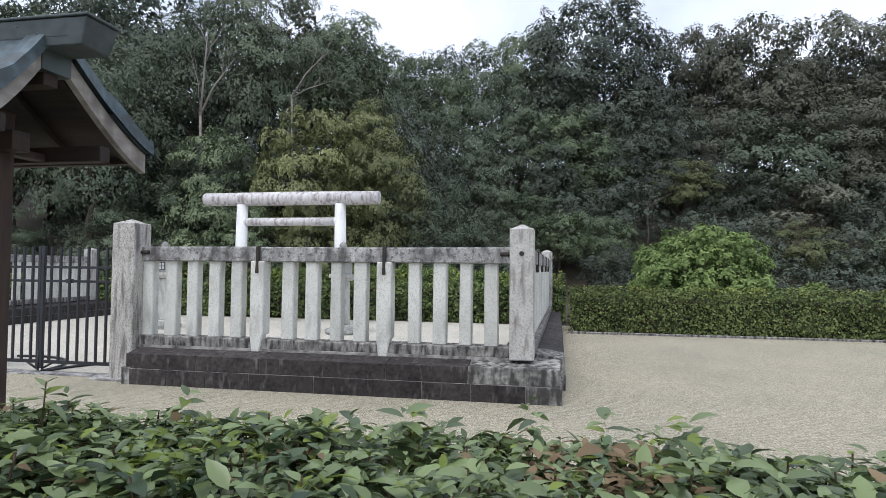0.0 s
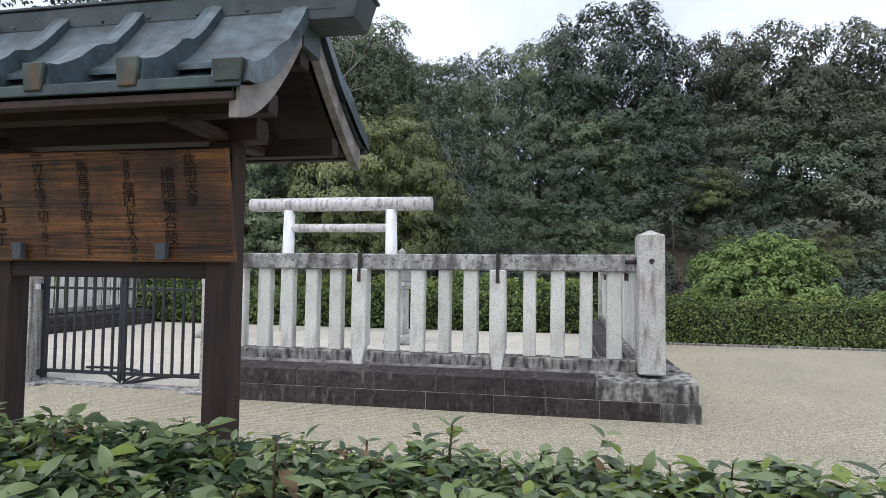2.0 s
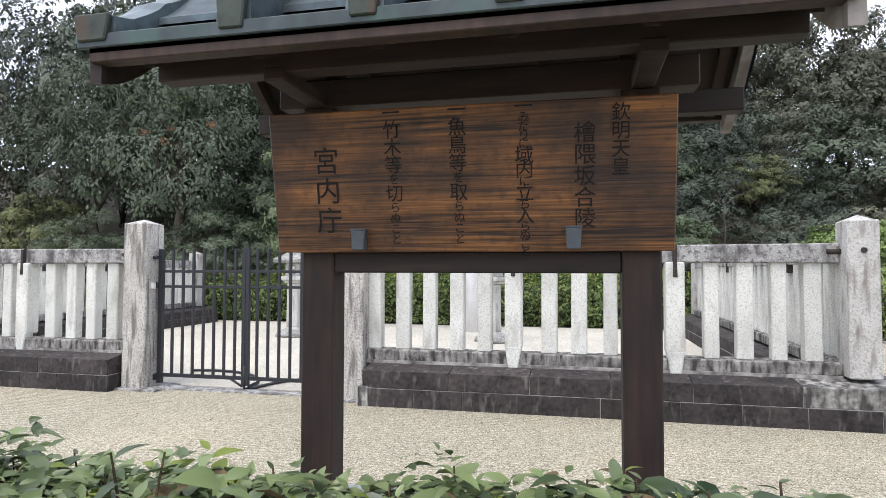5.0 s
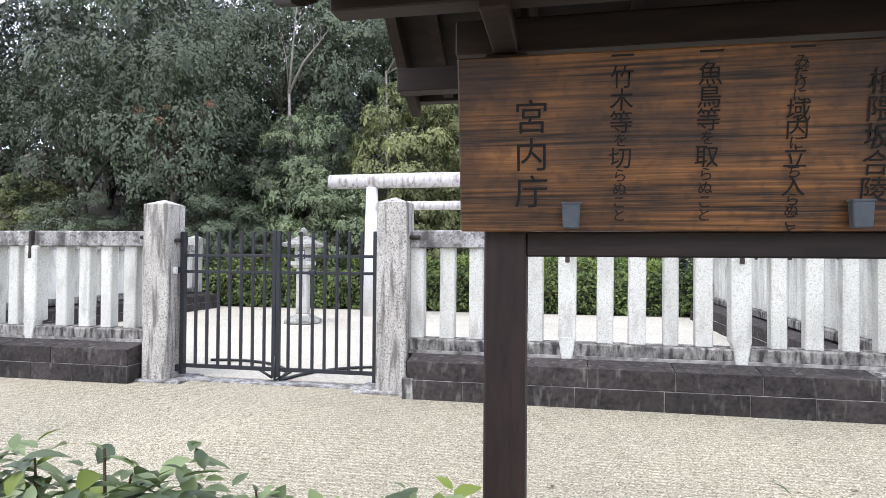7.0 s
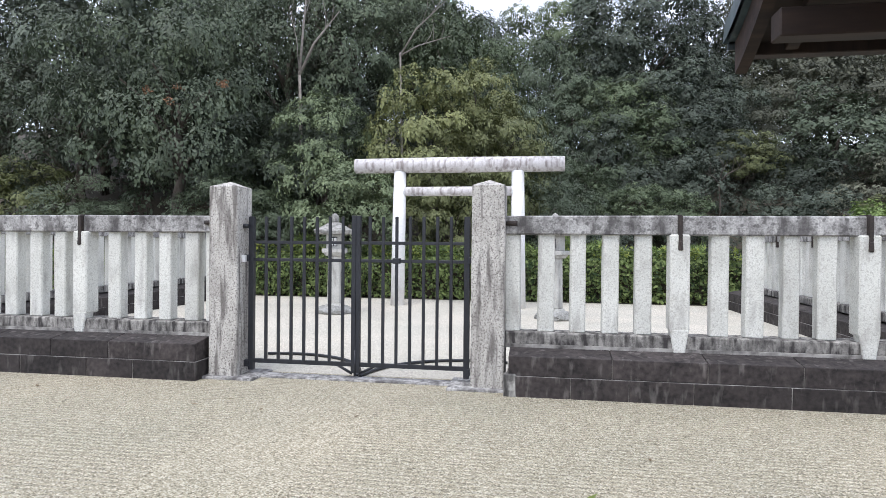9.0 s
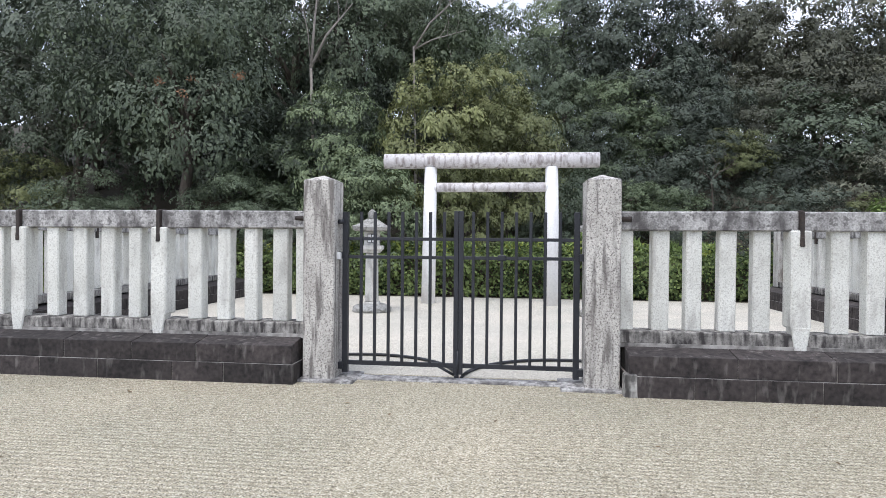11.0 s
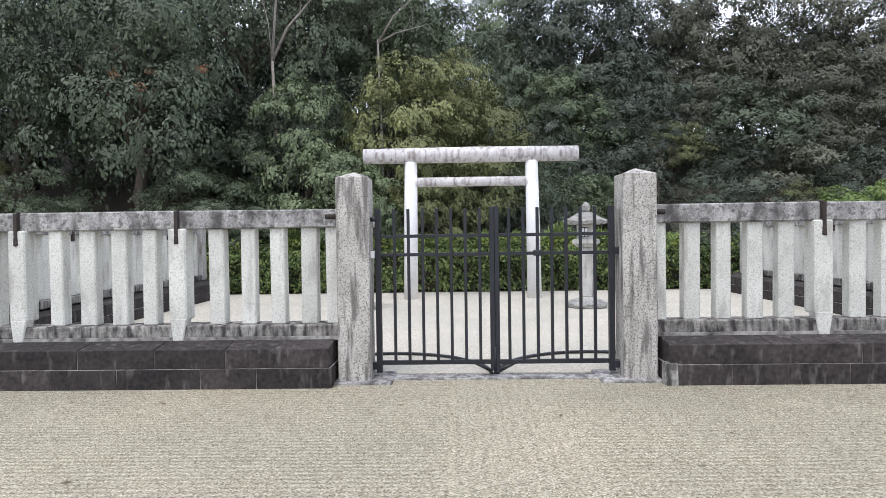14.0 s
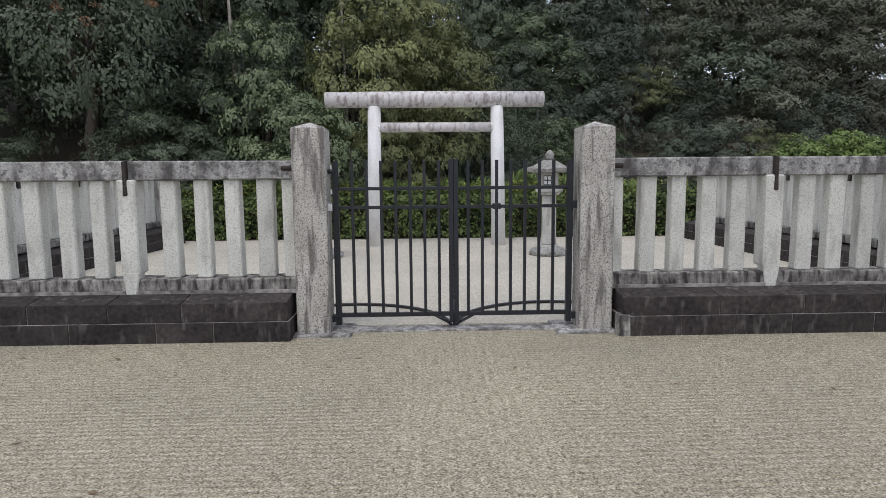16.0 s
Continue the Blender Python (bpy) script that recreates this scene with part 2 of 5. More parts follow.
LANTERN_TOP = material("lichened_lantern_roof", (0.17, 0.17, 0.16), (0.44, 0.43, 0.40), 0.9, 50, 6.0, 0.5, stain_colour=(0.07, 0.065, 0.06), stain_amount=0.6, depth=0.01)
CORNER_STONE = material("stained_pale_granite", (0.36, 0.35, 0.33), (0.58, 0.57, 0.54), 0.88, 80, 3.5, 0.4, stain_colour=(0.15, 0.12, 0.10), stain_amount=0.8,
                        object_vary=0.05, depth=0.008, stain_map=(13, 13, 2.6), stain_at=(0.52, 0.70), speck=((0.22, 0.20, 0.18), 0.55, 50))
ROUGH_STONE = material("rough_grey_stone", (0.12, 0.12, 0.11), (0.42, 0.42, 0.40), 0.95, 30, 5.0, 0.8, depth=0.03)
ENTRANCE = material("split_granite", (0.24, 0.25, 0.26), (0.56, 0.57, 0.58), 0.9, 45, 6.0, 0.7, stain_colour=(0.16, 0.16, 0.16), stain_amount=0.5, depth=0.02)
IRON = material("black_painted_iron", (0.009, 0.010, 0.014), (0.022, 0.025, 0.032), 0.45, 60, 4.0, 0.1, depth=0.003)
STRAP = material("rusty_black_iron", (0.012, 0.010, 0.010), (0.05, 0.035, 0.028), 0.7, 60, 8.0, 0.3, depth=0.004)
COPPER = material("weathered_copper_sheet", (0.040, 0.055, 0.062), (0.125, 0.172, 0.192), 0.38, 18, 3.5, 0.15, metal=0.35, stain_colour=(0.07, 0.075, 0.075),
                  stain_amount=0.75, stain_map=(5, 14, 14), depth=0.006)
VERDIGRIS = material("green_copper_patina", (0.022, 0.032, 0.028), (0.068, 0.090, 0.072), 0.6, 20, 6.0, 0.2, metal=0.2, stain_colour=(0.085, 0.050, 0.028), stain_amount=0.8, object_vary=0.35)
RIDGE = material("dark_ridge_copper", (0.040, 0.050, 0.053), (0.090, 0.108, 0.112), 0.5, 14, 4.0, 0.2, metal=0.25, stain_colour=(0.05, 0.08, 0.07), stain_amount=0.5, depth=0.006)
DRIP = material("dark_copper_edge", (0.030, 0.040, 0.044), (0.070, 0.092, 0.096), 0.5, 14, 4.0, 0.15, metal=0.3, stain_colour=(0.06, 0.11, 0.09), stain_amount=0.6, depth=0.006)
WOOD = material("dark_stained_wood", (0.014, 0.008, 0.006), (0.052, 0.028, 0.020), 0.7, 14, 2.0, 0.3, stretch=(2.5, 2.5, 0.35), object_vary=0.15, depth=0.006)
BEAM_WOOD = material("brown_stained_beam", (0.009, 0.005, 0.004), (0.040, 0.022, 0.016), 0.7, 14, 2.0, 0.3, stretch=(0.35, 2.5, 2.5), object_vary=0.2, depth=0.006)
GREY_WOOD = material("silvered_wood", (0.17, 0.155, 0.145), (0.42, 0.39, 0.365), 0.8, 14, 3.0, 0.3, stretch=(1.2, 0.5, 1.5), stain_colour=(0.08, 0.06, 0.05), stain_amount=0.5, depth=0.005)
BOARD = material("oiled_sign_board", (0.016, 0.007, 0.004), (0.44, 0.180, 0.051), 0.5, 40, 3.2, 0.8, stretch=(0.08, 2.0, 3.4), stain_colour=(0.026, 0.012, 0.008), stain_amount=0.8,
                 depth=0.006, stain_at=(0.42, 0.60), stain_map=(2.4, 2.0, 3.6), contrast=(0.40, 0.74), speck=((0.018, 0.010, 0.007), 0.35, 28))
INK = material("faded_black_ink", (0.004, 0.003, 0.003), (0.012, 0.009, 0.008), 0.8, 60, 6.0, 0.0)
CLIP = material("grey_painted_steel", (0.06, 0.07, 0.08), (0.11, 0.125, 0.14), 0.5, 30, 8.0, 0.05)
BARK = material("grey_brown_bark", (0.04, 0.032, 0.025), (0.13, 0.11, 0.09), 0.95, 12, 1.5, 0.8, stretch=(1, 1, 0.3))
PALE_BARK = material("bleached_bark", (0.16, 0.145, 0.13), (0.34, 0.31, 0.285), 0.9, 12, 2.0, 0.4)
TWIG = material("brown_twig", (0.05, 0.03, 0.02), (0.14, 0.09, 0.05), 0.9, 40, 5.0, 0.2)
LEAF_DARK = leaf_material("dark_evergreen_leaves", (0.03, 0.042, 0.033), (0.13, 0.158, 0.114), rough=0.5, shine=0.28, thin=0.10, spread=0.4, object_vary=0.42, hue=0.008)
LEAF_MID = leaf_material("mid_green_leaves", (0.044, 0.065, 0.038), (0.185, 0.235, 0.126), rough=0.5, shine=0.28, thin=0.10, spread=0.4, object_vary=0.42, hue=0.01)
LEAF_GREY = leaf_material("grey_green_leaves", (0.044, 0.06, 0.041), (0.172, 0.216, 0.136), rough=0.5, shine=0.28, thin=0.10, spread=0.4, object_vary=0.42, hue=0.006)
LEAF_OLIVE = leaf_material("olive_leaves", (0.056, 0.068, 0.03), (0.215, 0.238, 0.1), rough=0.5, shine=0.28, thin=0.10, spread=0.4, object_vary=0.42, hue=0.008)
LEAF_BROWN = leaf_material("bronze_green_leaves", (0.044, 0.050, 0.038), (0.160, 0.168, 0.116), rough=0.5, shine=0.28, thin=0.10, spread=0.4, object_vary=0.42, hue=0.01)
LEAF_BRIGHT = leaf_material("bright_bush_leaves", (0.10, 0.145, 0.045), (0.37, 0.46, 0.16))
LEAF_HEDGE = leaf_material("clipped_hedge_leaves", (0.030, 0.048, 0.018), (0.22, 0.262, 0.092), object_vary=0.05, spread=1.2)
LEAF_NEAR = leaf_material("glossy_hedge_leaves", (0.014, 0.034, 0.016), (0.155, 0.225, 0.095), rough=0.38, shine=0.5, thin=0.2, object_vary=0.3, hue=0.03, spread=1.0)
LEAF_YOUNG = leaf_material("young_yellow_leaves", (0.12, 0.16, 0.03), (0.30, 0.36, 0.09), rough=0.4, thin=0.3)
LEAF_RUST = leaf_material("rusty_withered_leaves", (0.10, 0.06, 0.035), (0.27, 0.15, 0.09), rough=0.7, thin=0.2, hue=0.0)
LEAF_DRY = leaf_material("dry_brown_leaves", (0.11, 0.075, 0.04), (0.27, 0.20, 0.12), rough=0.7, thin=0.2, hue=0.0)


# ---- building helpers ----
def world_of(o):
    return o.matrix_basis if o.parent is None else world_of(o.parent) @ o.matrix_parent_inverse @ o.matrix_basis


def mesh_of(bm, name, mat):
    me = bpy.data.meshes.new(name)
    bm.to_mesh(me)
    bm.free()
    me.materials.append(mat)
    return me


def put_mesh(name, me, parent=None, label="", at=None):
    ob = new(name, me)
    if parent is not None:
        ob.parent = parent
        ob.matrix_parent_inverse = world_of(parent).inverted()
    if at is not None:
        ob.matrix_basis = at
    if label:
        tagged(ob, label)
    return ob


def part(name, bm, mat, parent=None, label="", at=None):
    return put_mesh(name, mesh_of(bm, name, mat), parent, label, at)


def thing(name, label, category, at=(0, 0, 0), group="", kind=""):
    ob = new(name)
    ob.empty_display_size = 0.2
    ob.matrix_basis = Matrix.Translation(at)
    return tagged(ob, label, category, group, kind)


def box(x0, x1, y0, y1, z0, z1, bevel=0.006, bm=None, top=(0, 0, 0, 0), wobble=0.0, rng=None):
    """A bevelled block; top moves its upper face's x0, x1, y0, y1; wobble shifts corners unevenly."""
    own = bmesh.new()
    vs = []
    for z, t in ((z0, (0, 0, 0, 0)), (z1, top)):
        for x, y in ((x0 + t[0], y0 + t[2]), (x1 + t[1], y0 + t[2]), (x1 + t[1], y1 + t[3]), (x0 + t[0], y1 + t[3])):
            w = [rng.uniform(-wobble, wobble) for _ in range(3)] if wobble else (0, 0, 0)
            vs.append(own.verts.new((x + w[0], y + w[1], z + w[2])))
    for f in ((3, 2, 1, 0), (4, 5, 6, 7), (0, 1, 5, 4), (1, 2, 6, 5), (2, 3, 7, 6), (3, 0, 4, 7)):
        own.faces.new([vs[i] for i in f])
    if bevel:
        bmesh.ops.bevel(own, geom=own.edges[:], offset=bevel, segments=1, affect="EDGES")
    if bm is None:
        return own
    me = bpy.data.meshes.new("joined")
    own.to_mesh(me)
    own.free()
    bm.from_mesh(me)
    bpy.data.meshes.remove(me)
    return bm


def tube(points, radii, sides=10, bm=None, caps=True, smooth=True):
    """A tapered round bar along points."""
    bm = bm or bmesh.new()
    rings = []
    pts = [Vector(p) for p in points]
    for i, (p, r) in enumerate(zip(pts, radii)):
        d = (pts[min(i + 1, len(pts) - 1)] - pts[max(i - 1, 0)]).normalized()
        q = d.to_track_quat("Z", "Y")
        rings.append([bm.verts.new(p + q @ Vector((r * math.cos(a), r * math.sin(a), 0))) for a in (2 * math.pi * k / sides for k in range(sides))])
    for a, b in zip(rings, rings[1:]):
        for k in range(sides):
            f = bm.faces.new((a[k], a[(k + 1) % sides], b[(k + 1) % sides], b[k]))
            f.smooth = smooth
    if caps:
        bm.faces.new(rings[0][::-1])
        bm.faces.new(rings[-1])
    return bm


def sweep(profile, x0, x1, thick, bm=None):
    """A sheet with the (y, z) profile, from x0 to x1, thickened downwards."""
    bm = bm or bmesh.new()
    top = [[bm.verts.new((x, y, z)) for y, z in profile] for x in (x0, x1)]
    low = [[bm.verts.new((x, y, z - thick)) for y, z in profile] for x in (x0, x1)]
    n = len(profile)
    for i in range(n - 1):
        bm.faces.new((top[0][i], top[1][i], top[1][i + 1], top[0][i + 1]))
        bm.faces.new((low[0][i + 1], low[1][i + 1], low[1][i], low[0][i]))
        bm.faces.new((top[0][i + 1], low[0][i + 1], low[0][i], top[0][i]))
        bm.faces.new((top[1][i], low[1][i], low[1][i + 1], top[1][i + 1]))
    for i in (0, n - 1):
        bm.faces.new((top[0][i], low[0][i], low[1][i], top[1][i]))
    bmesh.ops.recalc_face_normals(bm, faces=bm.faces[:])
    return bm


def leaf_mesh_data(name, pos, normal, along, length, width, fold, mat):
    """Many leaves as one mesh: each a folded blade of four corners."""
    n = len(pos)
    along = along - (along * normal).sum(1, keepdims=True) * normal
    along /= np.linalg.norm(along, axis=1, keepdims=True) + 1e-9
    side = np.cross(normal, along)
    length, width = np.asarray(length).reshape(-1, 1) * np.ones((n, 1)), np.asarray(width).reshape(-1, 1) * np.ones((n, 1))
    base = pos - along * length * 0.5
    tip = pos + along * length * 0.5 - normal * length * fold * 0.6
    mid = pos - along * length * 0.05
    left, right = mid + side * width * 0.5 + normal * width * fold, mid - side * width * 0.5 + normal * width * fold
    verts = np.stack([base, left, tip, right], 1).reshape(-1, 3)
    idx = (np.arange(n)[:, None] * 4 + np.array([[0, 3, 2, 0, 2, 1]])).reshape(-1)
    me = bpy.data.meshes.new(name)
    me.vertices.add(len(verts))
    me.vertices.foreach_set("co", verts.astype(np.float32).ravel())
    me.loops.add(len(idx))
    me.loops.foreach_set("vertex_index", idx.astype(np.int32))
    me.polygons.add(n * 2)
    me.polygons.foreach_set("loop_start", np.arange(0, n * 6, 3, dtype=np.int32))
    me.update(calc_edges=True)
    me.validate()
    me.materials.append(mat)
    return me


def unit(v):
    return v / (np.linalg.norm(v, axis=-1, keepdims=True) + 1e-9)


# ---- ground: court, forest floor and hill in one sheet ----
def hill_foot(x):
    """The y at which the wooded slope begins."""
    t = min(max((x + 11.0) / 5.0, 0.0), 1.0)
    return 18.0 + 16.0 * t * t * (3 - 2 * t)


def ground_z(x, y):
    d = y - hill_foot(x)
    return 0.0 if d <= 0 else 17.0 * (1 - math.exp(-d * 0.035))


INNER = (-12.7, -0.4, 6.9, 15.75)
xs = sorted({-900, -400, -200, -120, *range(-80, 81, 4), 120, 200, 400, 900, -12.7, -0.4})
ys = sorted({-900, -300, -100, -40, -15, 0, 4, 6.9, 10, 13, 15.75, 17, *range(18, 60, 2), *range(60, 121, 10), 200, 400, 900})
bm = bmesh.new()
grid = [[bm.verts.new((x, y, ground_z(x, y))) for x in xs] for y in ys]
for j in range(len(ys) - 1):
    for i in range(len(xs) - 1):
        f = bm.faces.new((grid[j][i], grid[j][i + 1], grid[j + 1][i + 1], grid[j + 1][i]))
        cx, cy = (xs[i] + xs[i + 1]) / 2, (ys[j] + ys[j + 1]) / 2
        inside = INNER[0] < cx < INNER[1] and INNER[2] < cy < INNER[3]
        f.material_index = 1 if inside else 0 if cy < 15.75 and abs(cx) < 60 and cy > -40 else 2
        f.smooth = True
ground = part("ground", bm, GRAVEL)
ground.data.materials.append(WHITE_GRAVEL)
ground.data.materials.append(SOIL_AND_SHADE)
tagged(ground, "raked beige gravel court with forest soil beyond", "ground", kind="structure")

# ---- stone fence ----
RAIL_Y0, RAIL_Y1, RAIL_Z0, RAIL_Z1 = 6.635, 6.815, 1.48, 1.66
FENCE_Y, BASE_TOP, PLINTH_TOP = 6.73, 0.55, 0.43
stone_rng = random.Random(4)


def fence_slat(x, y, width, thick, parent):
    w = width / 2 + stone_rng.uniform(-0.006, 0.006)
    bm = box(-w, w, -thick / 2, thick / 2, BASE_TOP - 0.005, RAIL_Z0 + 0.01, 0.012)
    lean = pose(x, y, 0, 0, stone_rng.uniform(-0.3, 0.3), stone_rng.uniform(-3, 3))
    return part("slat", bm, STONE, parent, at=lean)


def sleeve_post(x, y, parent):
    """A joint post: a slat behind, and a stake with a tapered foot in front of the base stone."""
    w = stone_rng.uniform(0.078, 0.09)
    bm = box(-w, w, -0.142, 0.05, 0.60, RAIL_Z0 + 0.008, 0.014)
    box(-w * 0.62, w * 0.55, -0.150, -0.02, 0.40, 0.62, 0.010, bm, top=(-w * 0.35, w * 0.42, 0.006, 0))
    return part("joint_post", bm, STONE, parent, at=Matrix.Translation((x, y, 0)))


def strap(x, y0, y1, parent):
    """The iron band over a rail joint, with its tail on the post below."""
    bm = box(x - 0.018, x + 0.018, y0 - 0.012, y1 + 0.012, RAIL_Z1 - 0.002, RAIL_Z1 + 0.010, 0.003)
    box(x - 0.018, x + 0.018, y0 - 0.054, y0 - 0.004, RAIL_Z0 - 0.06, RAIL_Z1 - 0.002, 0.003, bm)
    box(x - 0.023, x + 0.023, y0 - 0.062, y0 - 0.040, RAIL_Z0 - 0.14, RAIL_Z0 - 0.05, 0.009, bm, top=(0.005, -0.005, 0, 0.006))
    return part("iron_strap", bm, STRAP, parent)


def dowel(x0, x1, parent):
    """The iron peg where a rail is let into a post."""
    return part("iron_peg", tube([(x0, RAIL_Y0 - 0.012, 1.585), (x1, RAIL_Y0 - 0.012, 1.585)], [0.022, 0.026], 8), STRAP, parent)


def fence_run(name, label, ends, joints, slats, peg):
    """A run of fence along x: base stones and rails butted at the joints, slats and joint posts."""
    run = thing(name, label, "stone fence", ((ends[0] + ends[1]) / 2, FENCE_Y, PLINTH_TOP), group="stone fence round the enclosure")
    cuts = [ends[0], *joints, ends[1]]
    for a, b in zip(cuts, cuts[1:]):
        part("rail", box(a + 0.003, b - 0.003, RAIL_Y0, RAIL_Y1, RAIL_Z0, RAIL_Z1, 0.012, wobble=0.004, rng=stone_rng), RAIL_STONE, run)
        part("base_stone", box(a + 0.004, b - 0.004, 6.60, 6.86, PLINTH_TOP, BASE_TOP, 0.012, wobble=0.004, rng=stone_rng), BASE_STONE, run, "pale granite base stone with black stains")
    part("mortar_line", box(ends[0] + 0.01, ends[1] - 0.01, 6.590, 6.62, PLINTH_TOP - 0.03, PLINTH_TOP + 0.008, 0.002), MORTAR, run, "thin pale mortar line")
    for x in slats:
        fence_slat(x, FENCE_Y, 0.148, 0.13, run)
    for x in joints:
        sleeve_post(x, FENCE_Y, run)
        strap(x, RAIL_Y0, RAIL_Y1, run)
    for x0, x1 in peg:
        dowel(x0, x1, run)
    return run


fence_run("stone_fence", "weathered pale granite fence beside the gate, black-stained rail", (-5.05, -0.41), [-3.45, -1.87],
          [-4.97, -4.66, -4.36, -4.06, -3.76, -3.09, -2.79, -2.48, -2.18, -1.53, -1.23, -0.93, -0.63], [(-5.045, -4.93), (-0.53, -0.412)])
fence_run("stone_fence", "weathered pale granite fence beside the gate, black-stained rail", (-12.66, -8.05), [-11.18, -9.61],
          [-8.11, -8.35, -8.65, -8.95, -9.25, -9.92, -10.22, -10.53, -10.84, -11.48, -11.79, -12.10, -12.41], [(-8.17, -8.055)])


def stone_post(name, label, x, y, width, z0, z1, mat, group):
    """A square post with a low pyramid top and chipped edges."""
    w = width / 2
    bm = box(-w, w, -w, w, z0, z1 - 0.05, 0.012, wobble=0.004, rng=stone_rng)
    box(-w + 0.003, w - 0.003, -w + 0.003, w - 0.003, z1 - 0.058, z1, 0.0, bm, top=(w - 0.012, -w + 0.012, w - 0.012, -w + 0.012))
    ob = part(name, bm, mat, at=Matrix.Translation((x, y, 0)))
    return tagged(ob, label, "stone post", group)


left_post = stone_post("gate_post", "speckled granite gate post with dark vertical stains", -7.89, 6.645, 0.315, -0.05, 2.005, POST_STONE, "gate posts")
stone_post("gate_post", "speckled granite gate post with pyramid top", -5.20, 6.645, 0.315, -0.05, 2.0, POST_STONE, "gate posts")
part("contact_box", box(-7.735, -7.70, 6.575, 6.625, 1.18, 1.25, 0.004), TORII, left_post, "small white plastic box")
part("hinge_pin", tube([(-7.735, 6.62, 1.55), (-7.68, 6.62, 1.55)], [0.022, 0.022], 8), IRON, left_post)
CORNERS = [(-0.283, 6.60), (-12.80, 6.60), (-0.16, 15.0), (-13.0, 15.0)]
for cx, cy in CORNERS:
    p = stone_post("corner_post", "pale granite fence corner post on the dark plinth", cx, cy, 0.265, 0.43, 1.915, CORNER_STONE, "fence corner posts")
    if cy < 7:
        part("iron_bolt", tube([(cx, cy - 0.15, 1.59), (cx, cy - 0.12, 1.59)], [0.024, 0.03], 10), STRAP, p)


def side_run(a, b, count, joint_every):
    """A fence run going back from corner a to corner b."""
    (ax, ay), (bx, by) = a, b
    length, turn = math.hypot(bx - ax, by - ay) - 0.27, math.atan2(by - ay, bx - ax)
    run = thing("stone_fence", "pale granite side fence of the enclosure", "stone fence", (ax, ay, PLINTH_TOP), "stone fence round the enclosure")
    frame_m = Matrix.Translation((ax, ay, 0)) @ Matrix.Rotation(turn, 4, "Z") @ Matrix.Translation((0.135, 0, 0))
    n = count // joint_every
    cuts = [length * i / n for i in range(n + 1)]
    for u, v in zip(cuts, cuts[1:]):
        part("rail", box(u + 0.003, v - 0.003, -0.09, 0.09, RAIL_Z0, RAIL_Z1, 0.012), RAIL_STONE, run, at=frame_m)
        part("base_stone", box(u + 0.003, v - 0.003, -0.13, 0.13, PLINTH_TOP, BASE_TOP, 0.012), BASE_STONE, run, at=frame_m)
    for i in range(count):
        u = length * (i + 0.5) / count
        part("slat", box(-0.074, 0.074, -0.065, 0.065, BASE_TOP - 0.005, RAIL_Z0 + 0.01, 0.012), STONE, run, at=frame_m @ Matrix.Translation((u, 0, 0)))
    for u in cuts[1:-1]:
        part("iron_strap", box(u - 0.022, u + 0.022, -0.105, 0.105, RAIL_Z0 - 0.1, RAIL_Z1 + 0.01, 0.004), STRAP, run, at=frame_m)
    return run


side_run(CORNERS[0], CORNERS[2], 26, 5)
side_run(CORNERS[1], CORNERS[3], 26, 5)


# ---- plinths of dark blocks ----
def plinth(name, label, x0, x1, y0, y1, seed, along="x", corner=()):
    """Two courses of blocks, each a piece, the upper set back and its top sloping to the fence."""
    rng = random.Random(seed)
    base = thing(name, label, "stone plinth", ((x0 + x1) / 2, (y0 + y1) / 2, 0), "plinths under the stone fence")
    lo, hi = (x0, x1) if along == "x" else (y0, y1)
    near, far = (y0, y1) if along == "x" else (x0, x1)
    bm = box(x0 + 0.008, x1 - 0.008, y0 + 0.008, y1 - 0.008, -0.03, 0.1855, 0.0)
    box(x0 + 0.028, x1 - 0.028, y0 + 0.028, y1 - 0.028, 0.187, PLINTH_TOP - 0.078, 0.0, bm)
    part("mortar", bm, MORTAR, base, "pale mortar between the blocks")
    for z0, z1, inset, step in ((-0.03, 0.184, 0.0, 0.62), (0.187, PLINTH_TOP, 0.02, 0.78)):
        u = lo
        while u < hi - 1e-4:
            w = step * rng.uniform(0.75, 1.3)
            v = hi if hi - u - w < 0.3 else u + w
            g0 = 0.0 if u == lo else 0.0032
            g1 = 0.0 if v == hi else 0.0032
            mid = (near + far) / 2
            for a, b, front in ((near + inset, mid - 0.003, True), (mid + 0.003, far - inset, False)):
                rise = 0.0 if z0 < 0 else -0.07
                j = rng.uniform(-0.003, 0.001)
                e = inset if z0 > 0 else 0.0
                uu, vv = u + g0 + (e if u == lo else 0), v - g1 - (e if v == hi else 0)
                if along == "x":
                    bm = box(uu, vv, a + (j if front else 0), b, z0, z1, 0.004, wobble=0.0015, rng=rng)
                else:
                    bm = box(a + (j if front else 0), b, uu, vv, z0, z1, 0.004, wobble=0.0015, rng=rng)
                c = ((uu + vv) / 2, (a + b) / 2) if along == "x" else ((a + b) / 2, (uu + vv) / 2)
                pale = any(math.hypot(c[0] - px, c[1] - py) < r for px, py, r in corner)
                if rise:
                    for vert in bm.verts:
                        across = vert.co.y if along == "x" else vert.co.x
                        if vert.co.z > z1 - 0.06:
                            vert.co.z += rise * min(1.0, abs(across - mid) / ((far - near) / 2))
                part("block", bm, PALE_PLINTH if pale else PLINTH_STONE, base, "bleached and blackened corner block" if pale else "")
            u = v
    return base


